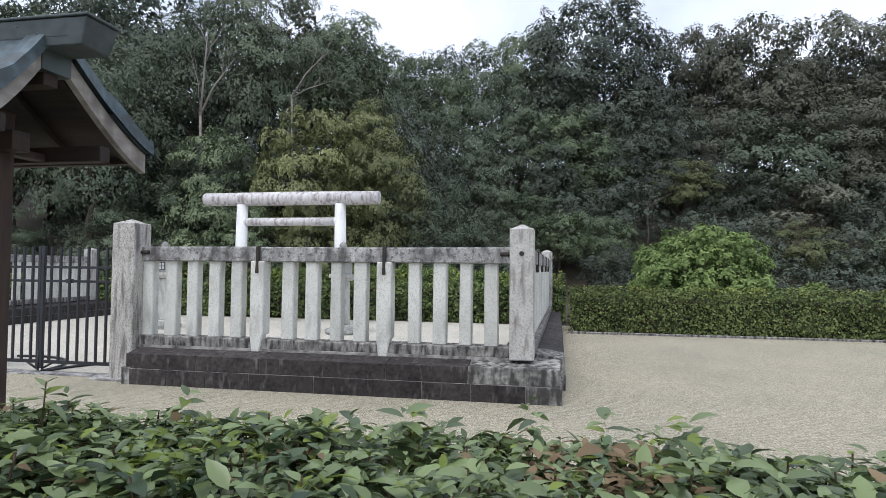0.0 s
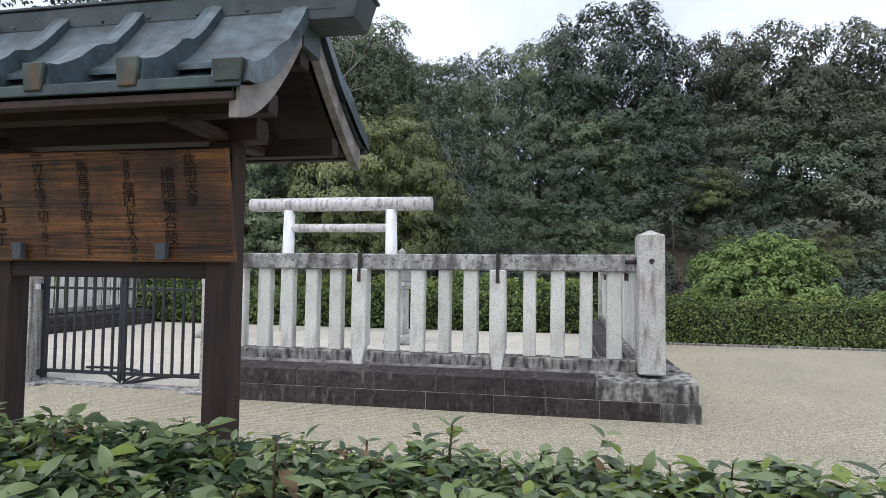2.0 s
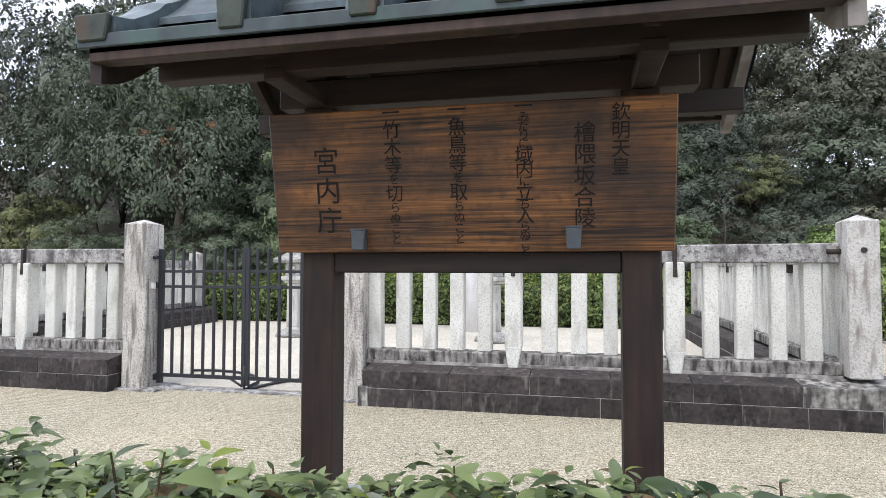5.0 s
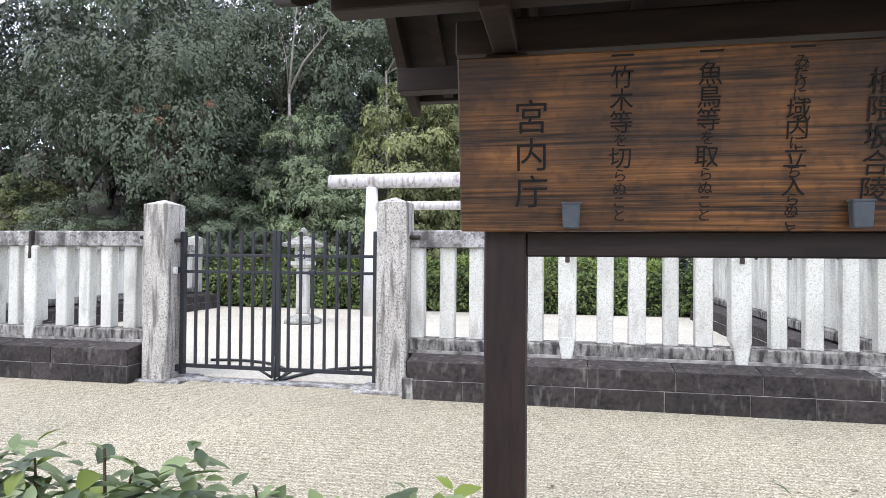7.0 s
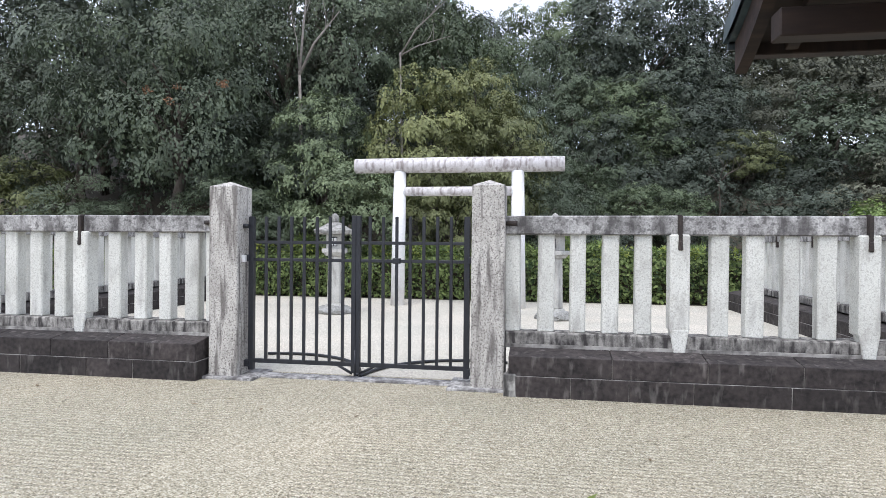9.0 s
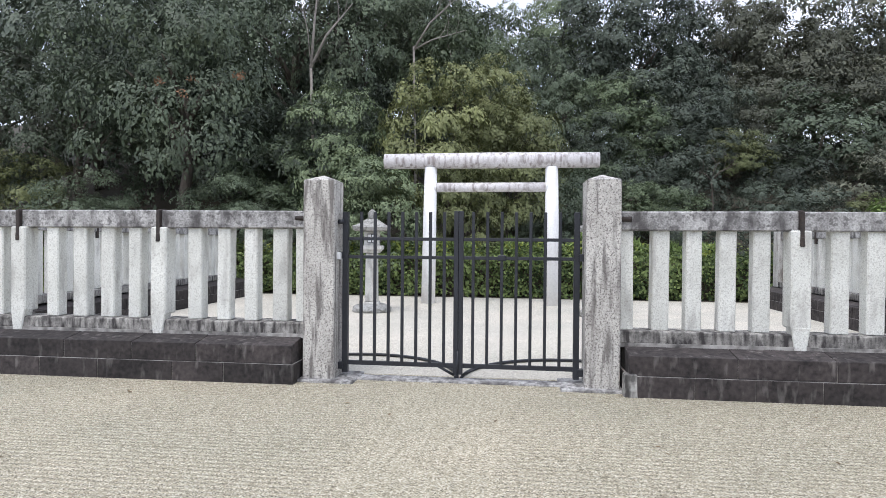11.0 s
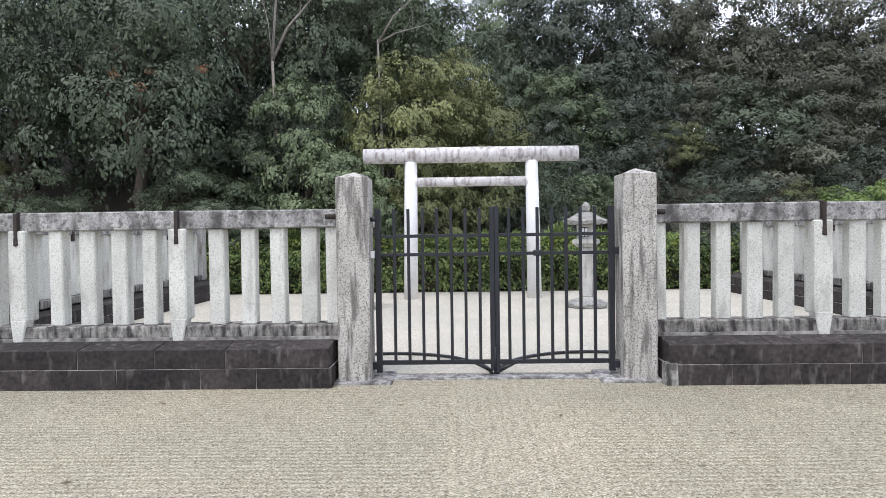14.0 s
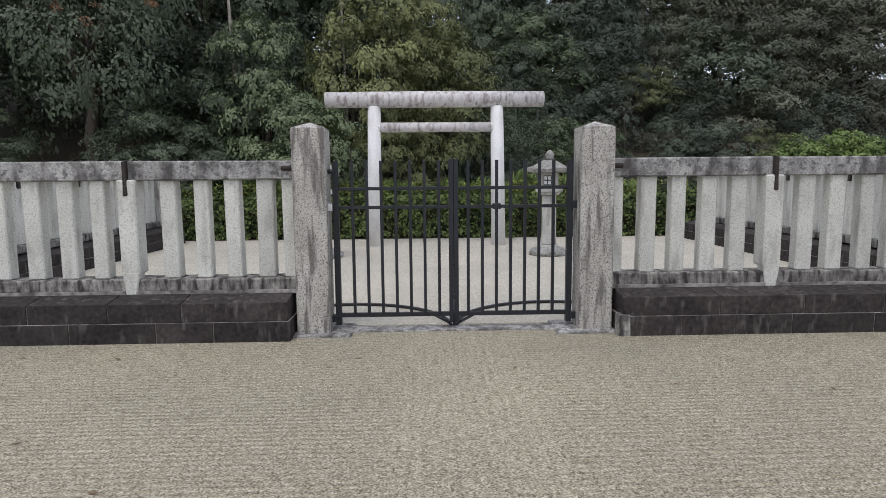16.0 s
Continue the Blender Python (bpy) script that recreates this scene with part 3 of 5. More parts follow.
plinth("stone_plinth", "blackened two-course stone plinth under the fence", -5.01, 0.153, 6.31, 7.15, 7, corner=((0.0, 6.5, 0.5),))
plinth("stone_plinth", "blackened two-course stone plinth under the fence", -13.2, -8.075, 6.31, 7.15, 9)
plinth("stone_plinth", "blackened stone plinth of the side fence", -0.62, 0.20, 7.155, 15.3, 11, "y", corner=((0.0, 7.5, 0.6),))
plinth("stone_plinth", "blackened stone plinth of the side fence", -13.35, -12.5, 7.155, 15.3, 13, "y")
tagged(part("end_stone", box(-5.035, -4.92, 6.30, 6.42, -0.03, 0.205, 0.01, wobble=0.004, rng=stone_rng), PALE_PLINTH), "pale chipped stone at the plinth end", "stone")

# ---- gate ----
GATE_Y = 6.69


def gate_leaf(x0, x1, hinge):
    """A leaf of upright square bars between two stiles, with a double upper rail."""
    s = 1 if x1 > x0 else -1
    leaf = thing("iron_gate", "closed black iron bar gate leaf between granite posts", "gate", (x0, GATE_Y, 0.06), "gate leaves")
    lo, hi = min(x0, x1), max(x0, x1)

    def upright(name, x, w, z0, z1):
        bm = box(-w, w, -w, w, z0, z1, 0.003)
        return part(name, bm, IRON, leaf, at=Matrix.Translation((x, GATE_Y, 0)))
    upright("stile", x0, 0.028, 0.06, 1.65)
    upright("stile", x1 - s * 0.016, 0.0225, 0.07, 1.66)
    for i in range(1, 8):
        x = x0 + s * (0.02 + i * 0.138)
        if abs(x - (x1 - s * 0.016)) > 0.07:
            upright("bar", x, 0.0145, 0.15, 1.65)
    for z, h in ((1.385, 0.016), (1.205, 0.016), (0.155, 0.022)):
        part("cross_rail", box(lo, hi, GATE_Y - 0.012, GATE_Y + 0.012, z - h, z + h, 0.003), IRON, leaf)
    part("foot_brace", tube([(x1 - s * 0.2, GATE_Y, 0.15), (x1 - s * 0.03, GATE_Y, 0.06)], [0.014, 0.014], 6), IRON, leaf)
    for z in (1.22, 0.13) if hinge else (1.22,):
        part("hinge", box(x0 - s * 0.075 if s > 0 else x0 + 0.015, x0 - 0.015 if s > 0 else x0 + 0.075, GATE_Y - 0.05, GATE_Y + 0.01, z - 0.035, z + 0.035, 0.006), IRON, leaf)
    return leaf


left_leaf = gate_leaf(-7.675, -6.555, True)
right_leaf = gate_leaf(-5.42, -6.54, True)
part("drop_bolt", tube([(-6.55, GATE_Y - 0.02, 0.30), (-6.55, GATE_Y - 0.02, 0.04)], [0.012, 0.014], 8), IRON, left_leaf)
part("latch", box(-6.17, -6.09, GATE_Y - 0.03, GATE_Y + 0.03, 1.18, 1.235, 0.006), IRON, right_leaf)
for cx, s in ((-7.675, 1), (-5.42, -1)):
    arc = [(cx + s * 1.10 * math.cos(a), GATE_Y + 0.06 + 1.10 * math.sin(a), 0.02) for a in (math.radians(108) * k / 20 for k in range(21))]
    tagged(part("gate_track", tube(arc, [0.018] * 21, 6), IRON), "curved black iron floor track behind the gate", "gate track", "gate tracks")
tagged(part("gate_sill", box(-7.72, -5.37, 6.60, 6.78, -0.04, 0.018, 0.006, wobble=0.004, rng=stone_rng), RAIL_STONE), "worn stone sill under the gate", "stone sill")
for cx in (-7.80, -5.28):
    tagged(part("footing_slab", box(cx - 0.30, cx + 0.27, 6.42, 6.90, -0.04, 0.028, 0.01, wobble=0.004, rng=stone_rng), RAIL_STONE), "stained stone footing slab under a gate post", "stone slab", "footing slabs")

# ---- torii ----
torii = thing("torii", "white painted shrine gate with a round weathered top beam", "shrine gate", (-6.57, 14.2, 0))
for x in (-7.93, -5.20):
    lean = 0.02 if x < -6.5 else -0.02
    part("pillar", tube([(x, 14.2, -0.05), (x + lean, 14.2, 1.6), (x + 2 * lean, 14.2, 3.02)], [0.158, 0.148, 0.138], 24), TORII, torii)
part("top_beam", tube([(-8.93, 14.2, 3.16), (-6.6, 14.2, 3.165), (-4.23, 14.2, 3.16)], [0.165, 0.175, 0.165], 28), TORII_BEAM, torii, "white round beam streaked with grey lichen")
part("tie_beam", tube([(-7.86, 14.2, 2.575), (-5.27, 14.2, 2.575)], [0.105, 0.105], 20), TORII_BEAM, torii)
for x in (-7.78, -5.35):
    part("collar", tube([(x - 0.02, 14.2, 2.575), (x + 0.02, 14.2, 2.575)], [0.115, 0.115], 20), TORII, torii)


# ---- lanterns ----
def stone_lantern(x, y, turn):
    rng = random.Random(21)
    lan = thing("stone_lantern", "grey granite lantern on a rough base stone", "stone lantern", (0, 0, 0), "stone lanterns")
    bm = bmesh.new()
    bmesh.ops.create_icosphere(bm, subdivisions=3, radius=1.0)
    for v in bm.verts:
        k = 1 + 0.12 * noise.noise(v.co * 2.3)
        v.co = Vector((v.co.x * 0.38 * k, v.co.y * 0.36 * k, 0.05 + v.co.z * 0.13 * k))
    part("base_stone", bm, ROUGH_STONE, lan, "rough mossy base stone")
    part("foot", box(-0.17, 0.17, -0.17, 0.17, 0.12, 0.20, 0.012, top=(0.03, -0.03, 0.03, -0.03)), LANTERN, lan)
    part("shaft", box(-0.122, 0.122, -0.122, 0.122, 0.20, 1.14, 0.016, top=(0.01, -0.01, 0.01, -0.01)), LANTERN, lan)
    part("platform", box(-0.15, 0.15, -0.15, 0.15, 1.14, 1.20, 0.01, top=(-0.045, 0.045, -0.045, 0.045)), LANTERN, lan)
    part("shelf", box(-0.215, 0.215, -0.215, 0.215, 1.20, 1.285, 0.012), LANTERN, lan)
    fire = part("fire_box", box(-0.145, 0.145, -0.145, 0.145, 1.285, 1.56, 0.01), LANTERN, lan)
    for sy in (-1, 1):
        part("window", box(-0.075, 0.075, sy * 0.147 - 0.004, sy * 0.147 + 0.004, 1.33, 1.51, 0.002), IRON, fire, "dark lantern window opening")
        for a, b in ((-0.062, -0.008), (0.008, 0.062)):
            for c, d in ((1.345, 1.412), (1.428, 1.495)):
                part("pane", box(a, b, sy * 0.152 - 0.003, sy * 0.152 + 0.003, c, d, 0.0), TORII, fire, "white lattice pane")
    bm = bmesh.new()
    rings = []
    for z, r in ((1.56, 0.20), (1.565, 0.335), (1.625, 0.35), (1.69, 0.255), (1.75, 0.165), (1.80, 0.09)):
        lift = 0.025 if 0.3 < r < 0.36 else 0.0
        rings.append([bm.verts.new((r * sx, r * sy, z + (lift if sx and sy else 0))) for sx, sy in ((-1, -1), (0, -1), (1, -1), (1, 0), (1, 1), (0, 1), (-1, 1), (-1, 0))])
    for a, b in zip(rings, rings[1:]):
        for k in range(8):
            bm.faces.new((a[k], a[(k + 1) % 8], b[(k + 1) % 8], b[k]))
    bm.faces.new(rings[0][::-1])
    bm.faces.new(rings[-1])
    part("roof", bm, LANTERN_TOP, lan)
    part("finial", tube([(0, 0, 1.80), (0, 0, 1.83), (0, 0, 1.85), (0, 0, 1.90), (0, 0, 1.95), (0, 0, 1.99)], [0.06, 0.085, 0.07, 0.09, 0.06, 0.01], 14), LANTERN_TOP, lan)
    lan.matrix_basis = pose(x, y, 0, 0, 0, turn)
    return lan


first_lantern = stone_lantern(-8.77, 12.35, 8)
copy_thing(first_lantern, pose(-4.46, 12.33, 0, 0, 0, -24))

# ---- sign board under its little roof ----
tagged(part("stone_platform", box(-3.95, -2.27, 1.97, 2.64, -0.03, 0.55, 0.02, wobble=0.006, rng=stone_rng), ENTRANCE), "pale granite base block under the notice board", "stone base")
SX0, SX1 = -4.12, -2.16
sign = thing("notice_board", "roofed brown wooden notice board with brushed black writing", "notice board", (-3.105, 2.295, 0.55))
RIDGE_Y, EAVE_F, EAVE_B, EAVE_Z = 2.245, 1.69, 2.90, 2.00


def roof_z(y):
    """The concave sweep of the roof from ridge to eave."""
    d = min(abs(y - RIDGE_Y) / (RIDGE_Y - EAVE_F if y < RIDGE_Y else EAVE_B - RIDGE_Y), 1.0)
    lift = 0.0 if y < RIDGE_Y else 0.05 * d
    if y < RIDGE_Y:
        return EAVE_Z + 0.52 * (1 - d) ** 1.6 + 0.02 + 0.018 * d ** 4
    return EAVE_Z + 0.48 * (1 - d) ** 1.28 + 0.02 + lift


for x in (-3.658, -2.592):
    part("post", box(x - 0.0585, x + 0.0585, 2.262, 2.370, 0.55, 2.16, 0.006), WOOD, sign)
part("lower_beam", box(-3.5995, -2.6505, 2.268, 2.352, 1.385, 1.455, 0.005), BEAM_WOOD, sign)
part("upper_beam", box(-3.80, -2.42, 2.245, 2.345, 1.955, 2.05, 0.005), BEAM_WOOD, sign)
board = part("board", box(-0.640, 0.634, -0.016, 0.016, 0.0, 0.458, 0.004), BOARD, sign, "reddish brown grained board, darker at its edges",
             at=pose(-3.134, 2.232, 1.455, 11.0, 0, 1.0))
for x in (-3.478, -2.795):
    bm = box(-0.021, 0.021, -0.014, 0.014, -0.036, 0.028, 0.003, top=(-0.003, 0.003, -0.004, 0))
    box(-0.026, 0.026, -0.019, 0.016, 0.026, 0.033, 0.002, bm)
    part("support_clip", bm, CLIP, sign, "small grey steel clip", at=Matrix.Translation((x, 2.185, 1.495)))


KANA = "らぬことをにりみだち"


def lettering(text, x, top, size, gap):
    """A column of characters just proud of the board; kana stand smaller and closer."""
    z = top
    for n, ch in enumerate(text):
        small = 0.62 if ch in KANA else 1.0
        if n:
            before = 0.62 if text[n - 1] in KANA else 0.85 if text[n - 1] == "一" else 1.0
            z -= gap * (small + before) / 2
        c = bpy.data.curves.new("ink", "FONT")
        c.body, c.size, c.align_x, c.offset = ch, size * small, "CENTER", size * 0.003
        o = new("ink", c)
        me = bpy.data.meshes.new_from_object(o.evaluated_get(bpy.context.evaluated_depsgraph_get()))
        bpy.data.objects.remove(o)
        bpy.data.curves.remove(c)
        me.materials.clear()
        me.materials.append(INK)
        ink = put_mesh("character", me, board)
        ink.matrix_parent_inverse = Matrix.Identity(4)
        ink.matrix_basis = Matrix.Translation((x, -0.0195, z - size * small * 0.38)) @ Matrix.Rotation(radians(90), 4, "X")


lettering("欽明天皇", 0.475, 0.415, 0.056, 0.053)
lettering("檜隈坂合陵", 0.372, 0.36, 0.066, 0.064)
lettering("一みだりに域内に立ち入らぬこと", 0.192, 0.445, 0.058, 0.043)
lettering("一魚鳥等を取らぬこと", -0.013, 0.445, 0.060, 0.0555)
lettering("一竹木等を切らぬこと", -0.222, 0.445, 0.060, 0.0555)
lettering("宮内庁", -0.448, 0.303, 0.092, 0.097)

# roof
STEPS = 14
front = [RIDGE_Y - 0.07 + (EAVE_F - RIDGE_Y + 0.07) * i / STEPS for i in range(STEPS + 1)]
back = [RIDGE_Y + 0.07 + (EAVE_B - RIDGE_Y - 0.07) * i / STEPS for i in range(STEPS + 1)]
for side in (front, back):
    upper, lower = side[:10], side[7:]
    part("copper_sheet", sweep([(y, roof_z(y) + 0.022 + 0.012 * (k / 9) ** 3) for k, y in enumerate(upper)], SX0 + 0.02, SX1 - 0.02, 0.02), COPPER, sign)
    part("copper_sheet", sweep([(y, roof_z(y) - 0.012) for y in lower], SX0 + 0.02, SX1 - 0.02, 0.012), COPPER, sign)
    part("roof_boarding", sweep([(y, roof_z(y) - 0.03) for y in side], SX0 + 0.05, SX1 - 0.05, 0.03), BEAM_WOOD, sign)
    ye = side[-1]
    sgn = -1 if side is front else 1
    part("drip_edge", box(SX0 + 0.02, SX1 - 0.02, min(ye, ye + sgn * 0.012), max(ye, ye + sgn * 0.012), roof_z(ye) - 0.05, roof_z(ye) - 0.012, 0.003), DRIP, sign)
    part("eave_board", box(SX0 + 0.05, SX1 - 0.05, min(ye, ye - sgn * 0.05), max(ye, ye - sgn * 0.05), roof_z(ye) - 0.085, roof_z(ye) - 0.045, 0.003), WOOD, sign)


def batten(x, side, width, height):
    """A roll that follows the roof, with a square cap at the eave."""
    bm = bmesh.new()
    n = len(side)
    rows = []
    for i, y in enumerate(side):
        z = roof_z(y) - 0.01
        rise = min(max((i - 5) / 3, 0.0), 1.0)
        lump = height * (0.48 * rise * rise * (3 - 2 * rise) - 0.1 - 0.55 * max(i - 8, 0) / 6) + 0.002 * math.sin(i * 2.4 + x * 9)
        flare = 0.9 + 0.12 * rise + 0.10 * (i / n) ** 3
        w = width / 2 * flare
        rows.append([bm.verts.new(p) for p in ((x - w, y, z - 0.02), (x - w * 0.92, y, z + height + lump), (x, y, z + height + 0.008 + lump), (x + w * 0.92, y, z + height + lump), (x + w, y, z - 0.02))])
    for a, b in zip(rows, rows[1:]):
        for k in range(4):
            bm.faces.new((a[k], a[k + 1], b[k + 1], b[k]))
    bm.faces.new(rows[0])
    bm.faces.new(rows[-1][::-1])
    bmesh.ops.recalc_face_normals(bm, faces=bm.faces[:])
    roll = part("batten_roll", bm, COPPER, sign)
    ye, s = side[-1], -1 if side is front else 1
    zc = roof_z(ye)
    cap = box(x - width * 0.36, x + width * 0.36, min(ye, ye + s * 0.02), max(ye, ye + s * 0.02), zc - 0.034, zc + height * 0.72, 0.004, top=(-width * 0.10, width * 0.10, 0, 0))
    part("end_cap", cap, VERDIGRIS, roll, "patchy green and brown copper cap")


for k in range(6):
    x = -2.222 - k * 0.3536 - (0.06 if k == 5 else 0)
    edge = k in (0, 5)
    for side in (front, back):
        batten(x, side, 0.12 if edge else 0.092, 0.055 if edge else 0.088)

ridge = part("ridge_cap", box(-4.17, -1.985, RIDGE_Y - 0.085, RIDGE_Y + 0.085, 2.395, 2.52, 0.006, top=(-0.03, 0.035, -0.015, 0.015)), RIDGE, sign, "dark grey-green copper ridge cap")
part("ridge_skirt", box(SX0 + 0.03, SX1 - 0.03, RIDGE_Y - 0.083, RIDGE_Y + 0.083, 2.30, 2.397, 0.0), RIDGE, ridge)
part("ridge_top", box(-4.21, -1.94, RIDGE_Y - 0.108, RIDGE_Y + 0.108, 2.52, 2.532, 0.003), RIDGE, ridge)
part("ridge_fold", box(-4.10, -2.06, RIDGE_Y - 0.092, RIDGE_Y - 0.078, 2.438, 2.444, 0.0), DRIP, ridge)
for i in range(18):
    x = SX0 + 0.05 + i * (SX1 - SX0 - 0.1) / 17
    bm = bmesh.new()
    bmesh.ops.create_icosphere(bm, subdivisions=1, radius=0.009)
    part("rivet", bm, COPPER, ridge, at=Matrix.Translation((x, RIDGE_Y - 0.092, 2.453 if i % 2 else 2.492)))


def bargeboard(x, side, tone):
    bm = bmesh.new()
    rows = []
    for i, y in enumerate(side):
        z = roof_z(y) - 0.035
        deep = 0.085 + 0.02 * i / len(side)
        rows.append([bm.verts.new(p) for p in ((x - 0.018, y, z), (x + 0.018, y, z), (x + 0.018, y, z - deep), (x - 0.018, y, z - deep))])
    for a, b in zip(rows, rows[1:]):
        for k in range(4):
            bm.faces.new((a[k], a[(k + 1) % 4], b[(k + 1) % 4], b[k]))
    bm.faces.new(rows[0])
    bm.faces.new(rows[-1][::-1])
    bmesh.ops.recalc_face_normals(bm, faces=bm.faces[:])
    part("bargeboard", bm, tone, sign, "silvered curved bargeboard" if tone is GREY_WOOD else "")


inner_front = [RIDGE_Y + (EAVE_F + 0.02 - RIDGE_Y) * i / STEPS for i in range(STEPS + 1)]
inner_back = [RIDGE_Y + (EAVE_B - 0.02 - RIDGE_Y) * i / STEPS for i in range(STEPS + 1)]
for x in (SX0 + 0.055, SX1 - 0.055):
    for side in (inner_front, inner_back):
        bargeboard(x, side, GREY_WOOD if x > -3 else BEAM_WOOD)
for y, z in ((1.985, 2.03), (2.60, 2.0)):
    part("purlin", box(SX0 + 0.06, SX1 - 0.06, y - 0.035, y + 0.035, z - 0.05, z + 0.03, 0.004), BEAM_WOOD, sign)
part("ridge_beam", box(SX0 + 0.06, SX1 - 0.06, RIDGE_Y - 0.04, RIDGE_Y + 0.04, 2.24, 2.33, 0.004), BEAM_WOOD, sign)
for x in (-3.658, -2.585):
    part("bracket_arm", box(x - 0.035, x + 0.035, 1.94, 2.62, 1.955, 1.995, 0.005), BEAM_WOOD, sign)
    part("king_strut", box(x - 0.04, x + 0.04, RIDGE_Y - 0.04, RIDGE_Y + 0.04, 2.05, 2.25, 0.004), BEAM_WOOD, sign)
for k in range(6):
    x = -3.93 + k * 0.33
    for side in (inner_front, inner_back):
        part("rafter", sweep([(y, roof_z(y) - 0.062) for y in side[:-1]], x - 0.018, x + 0.018, 0.035), BEAM_WOOD, sign)

# ---- stone at the entrance through the hedge ----
tagged(part("entrance_stone", box(-7.75, -7.36, 1.44, 1.80, -0.05, 0.855, 0.02, wobble=0.010, rng=stone_rng), ENTRANCE), "square rough granite post at the path entrance", "stone post")
tagged(part("kerb", box(0.3, 14.0, 13.80, 13.9, -0.05, 0.045, 0.01), BASE_STONE), "low stone kerb before the clipped hedge", "kerb", kind="structure")


# ---- plants ----
def sprayed_crown(seed, boughs, sprays, leaves, card, mat, low=-0.35, bough_size=(0.2, 0.34), name="crown", flat=0.8, spray=0.09, inner=1500, hollow=0.22):
    """A crown of radius about 1: boughs on an uneven dome, each of many small sprays, each spray a tuft of leaves."""
    rng = np.random.default_rng(seed)
    k = np.arange(boughs) + 0.5
    zz = 1 - (1 - low) * k / boughs
    a = k * 2.39996 + rng.uniform(-0.6, 0.6, boughs)
    rr = np.sqrt(np.clip(1 - zz ** 2, 0, 1))
    out_way = np.stack([rr * np.cos(a), rr * np.sin(a), zz], 1)
    size = rng.uniform(*bough_size, boughs)
    reach = np.where(rng.random(boughs) < hollow, rng.uniform(0.4, 0.65, boughs), rng.uniform(0.76, 1.04, boughs))
    c = out_way * (reach - size * 0.45)[:, None]
    n = boughs * sprays
    of = rng.choice(boughs, n, p=size ** 2 / (size ** 2).sum())
    way = unit(rng.normal(size=(n, 3)) + 0.5 * out_way[of] + np.array([0, 0, 0.3]))
    way[:, 2] = np.where(way[:, 2] < -0.15, -way[:, 2] * 0.8, way[:, 2])
    far = size[of] * rng.uniform(0.78, 1.16, n)
    sc = c[of] + way * far[:, None] * np.array([1.12, 1.12, flat])
    face = unit(0.9 * way + 0.4 * out_way[of] + np.array([0, 0, 0.5]) + rng.normal(size=(n, 3)) * 0.1)
    sr = spray * rng.uniform(0.6, 1.35, n)
    m = n * leaves
    at = np.repeat(np.arange(n), leaves)
    ray = unit(rng.normal(size=(m, 3)))
    ray = unit(ray - 0.75 * (ray * face[at]).sum(1, keepdims=True) * face[at])
    d = np.sqrt(rng.random(m))
    pos = sc[at] + ray * (d * sr[at])[:, None] - face[at] * (0.45 * d * d * sr[at])[:, None]
    normal = unit(face[at] + ray * (0.3 * d)[:, None] + rng.normal(size=(m, 3)) * 0.16)
    length = card * rng.uniform(0.6, 1.4, m)
    leaf = leaf_mesh_data(name, pos, normal, ray + rng.normal(size=(m, 3)) * 0.35, length, length * 0.56, 0.14, mat)
    pick = rng.choice(boughs, inner, p=size ** 2 / (size ** 2).sum())
    inner_way = unit(rng.normal(size=(inner, 3)))
    inner_pos = c[pick] + inner_way * (size[pick] * 0.72 * rng.random(inner) ** 0.4)[:, None] * np.array([1.1, 1.1, flat])
    inner_len = card * rng.uniform(0.8, 1.6, inner)
    dense = leaf_mesh_data("inner_foliage", inner_pos, unit(rng.normal(size=(inner, 3))), rng.normal(size=(inner, 3)), inner_len, inner_len * 0.7, 0.14, mat)
    return leaf, dense


def limbs(seed, height, radius, spread, count, mat_sides=7):
    """A trunk with limbs that end inside the crown."""
    rng = random.Random(seed)
    pts = [Vector((0, 0, -0.3))]
    for i in range(1, 6):
        pts.append(Vector((rng.uniform(-0.12, 0.12) * i * 0.5, rng.uniform(-0.12, 0.12) * i * 0.5, height * i / 5)))
    bm = tube(pts, [radius * (1.25 - 0.17 * i) for i in range(6)], mat_sides)
    for i in range(count):
        a, h = 2.4 * i + rng.random(), rng.uniform(0.35, 0.95)
        s = pts[min(int(h * 5), 4)].lerp(pts[min(int(h * 5) + 1, 5)], (h * 5) % 1)
        e = s + Vector((math.cos(a) * spread, math.sin(a) * spread, spread * rng.uniform(0.5, 1.0)))
        m = s.lerp(e, 0.5) + Vector((rng.uniform(-0.2, 0.2), rng.uniform(-0.2, 0.2), 0.25))
        tube([s, m, e], [radius * 0.45, radius * 0.3, radius * 0.1], 5, bm)
    return bm


def tree_kind(seed, label, mat, boughs, sprays, leaves, card, lift=3.9, low=-0.75, bough_size=(0.17, 0.30), flat=0.8, spray=0.09, inner=1500, hollow=0.22, count=7):
    """A broadleaf tree about 7.5 m high, with its trunk and its crown."""
    t = thing("tree", label, "tree", (0, 0, 0), "trees of the wooded hill")
    part("trunk", limbs(seed, lift, 0.2, 1.5, count), BARK, t)
    for name, me in zip(("crown", "inner_foliage"), sprayed_crown(seed, boughs, sprays, leaves, card, mat, low, bough_size, "crown", flat, spray, inner, hollow)):
        me.transform(Matrix.Translation((0, 0, lift)) @ Matrix.Diagonal((3.2, 3.2, 3.9, 1)))
        put_mesh(name, me, t)
    return t


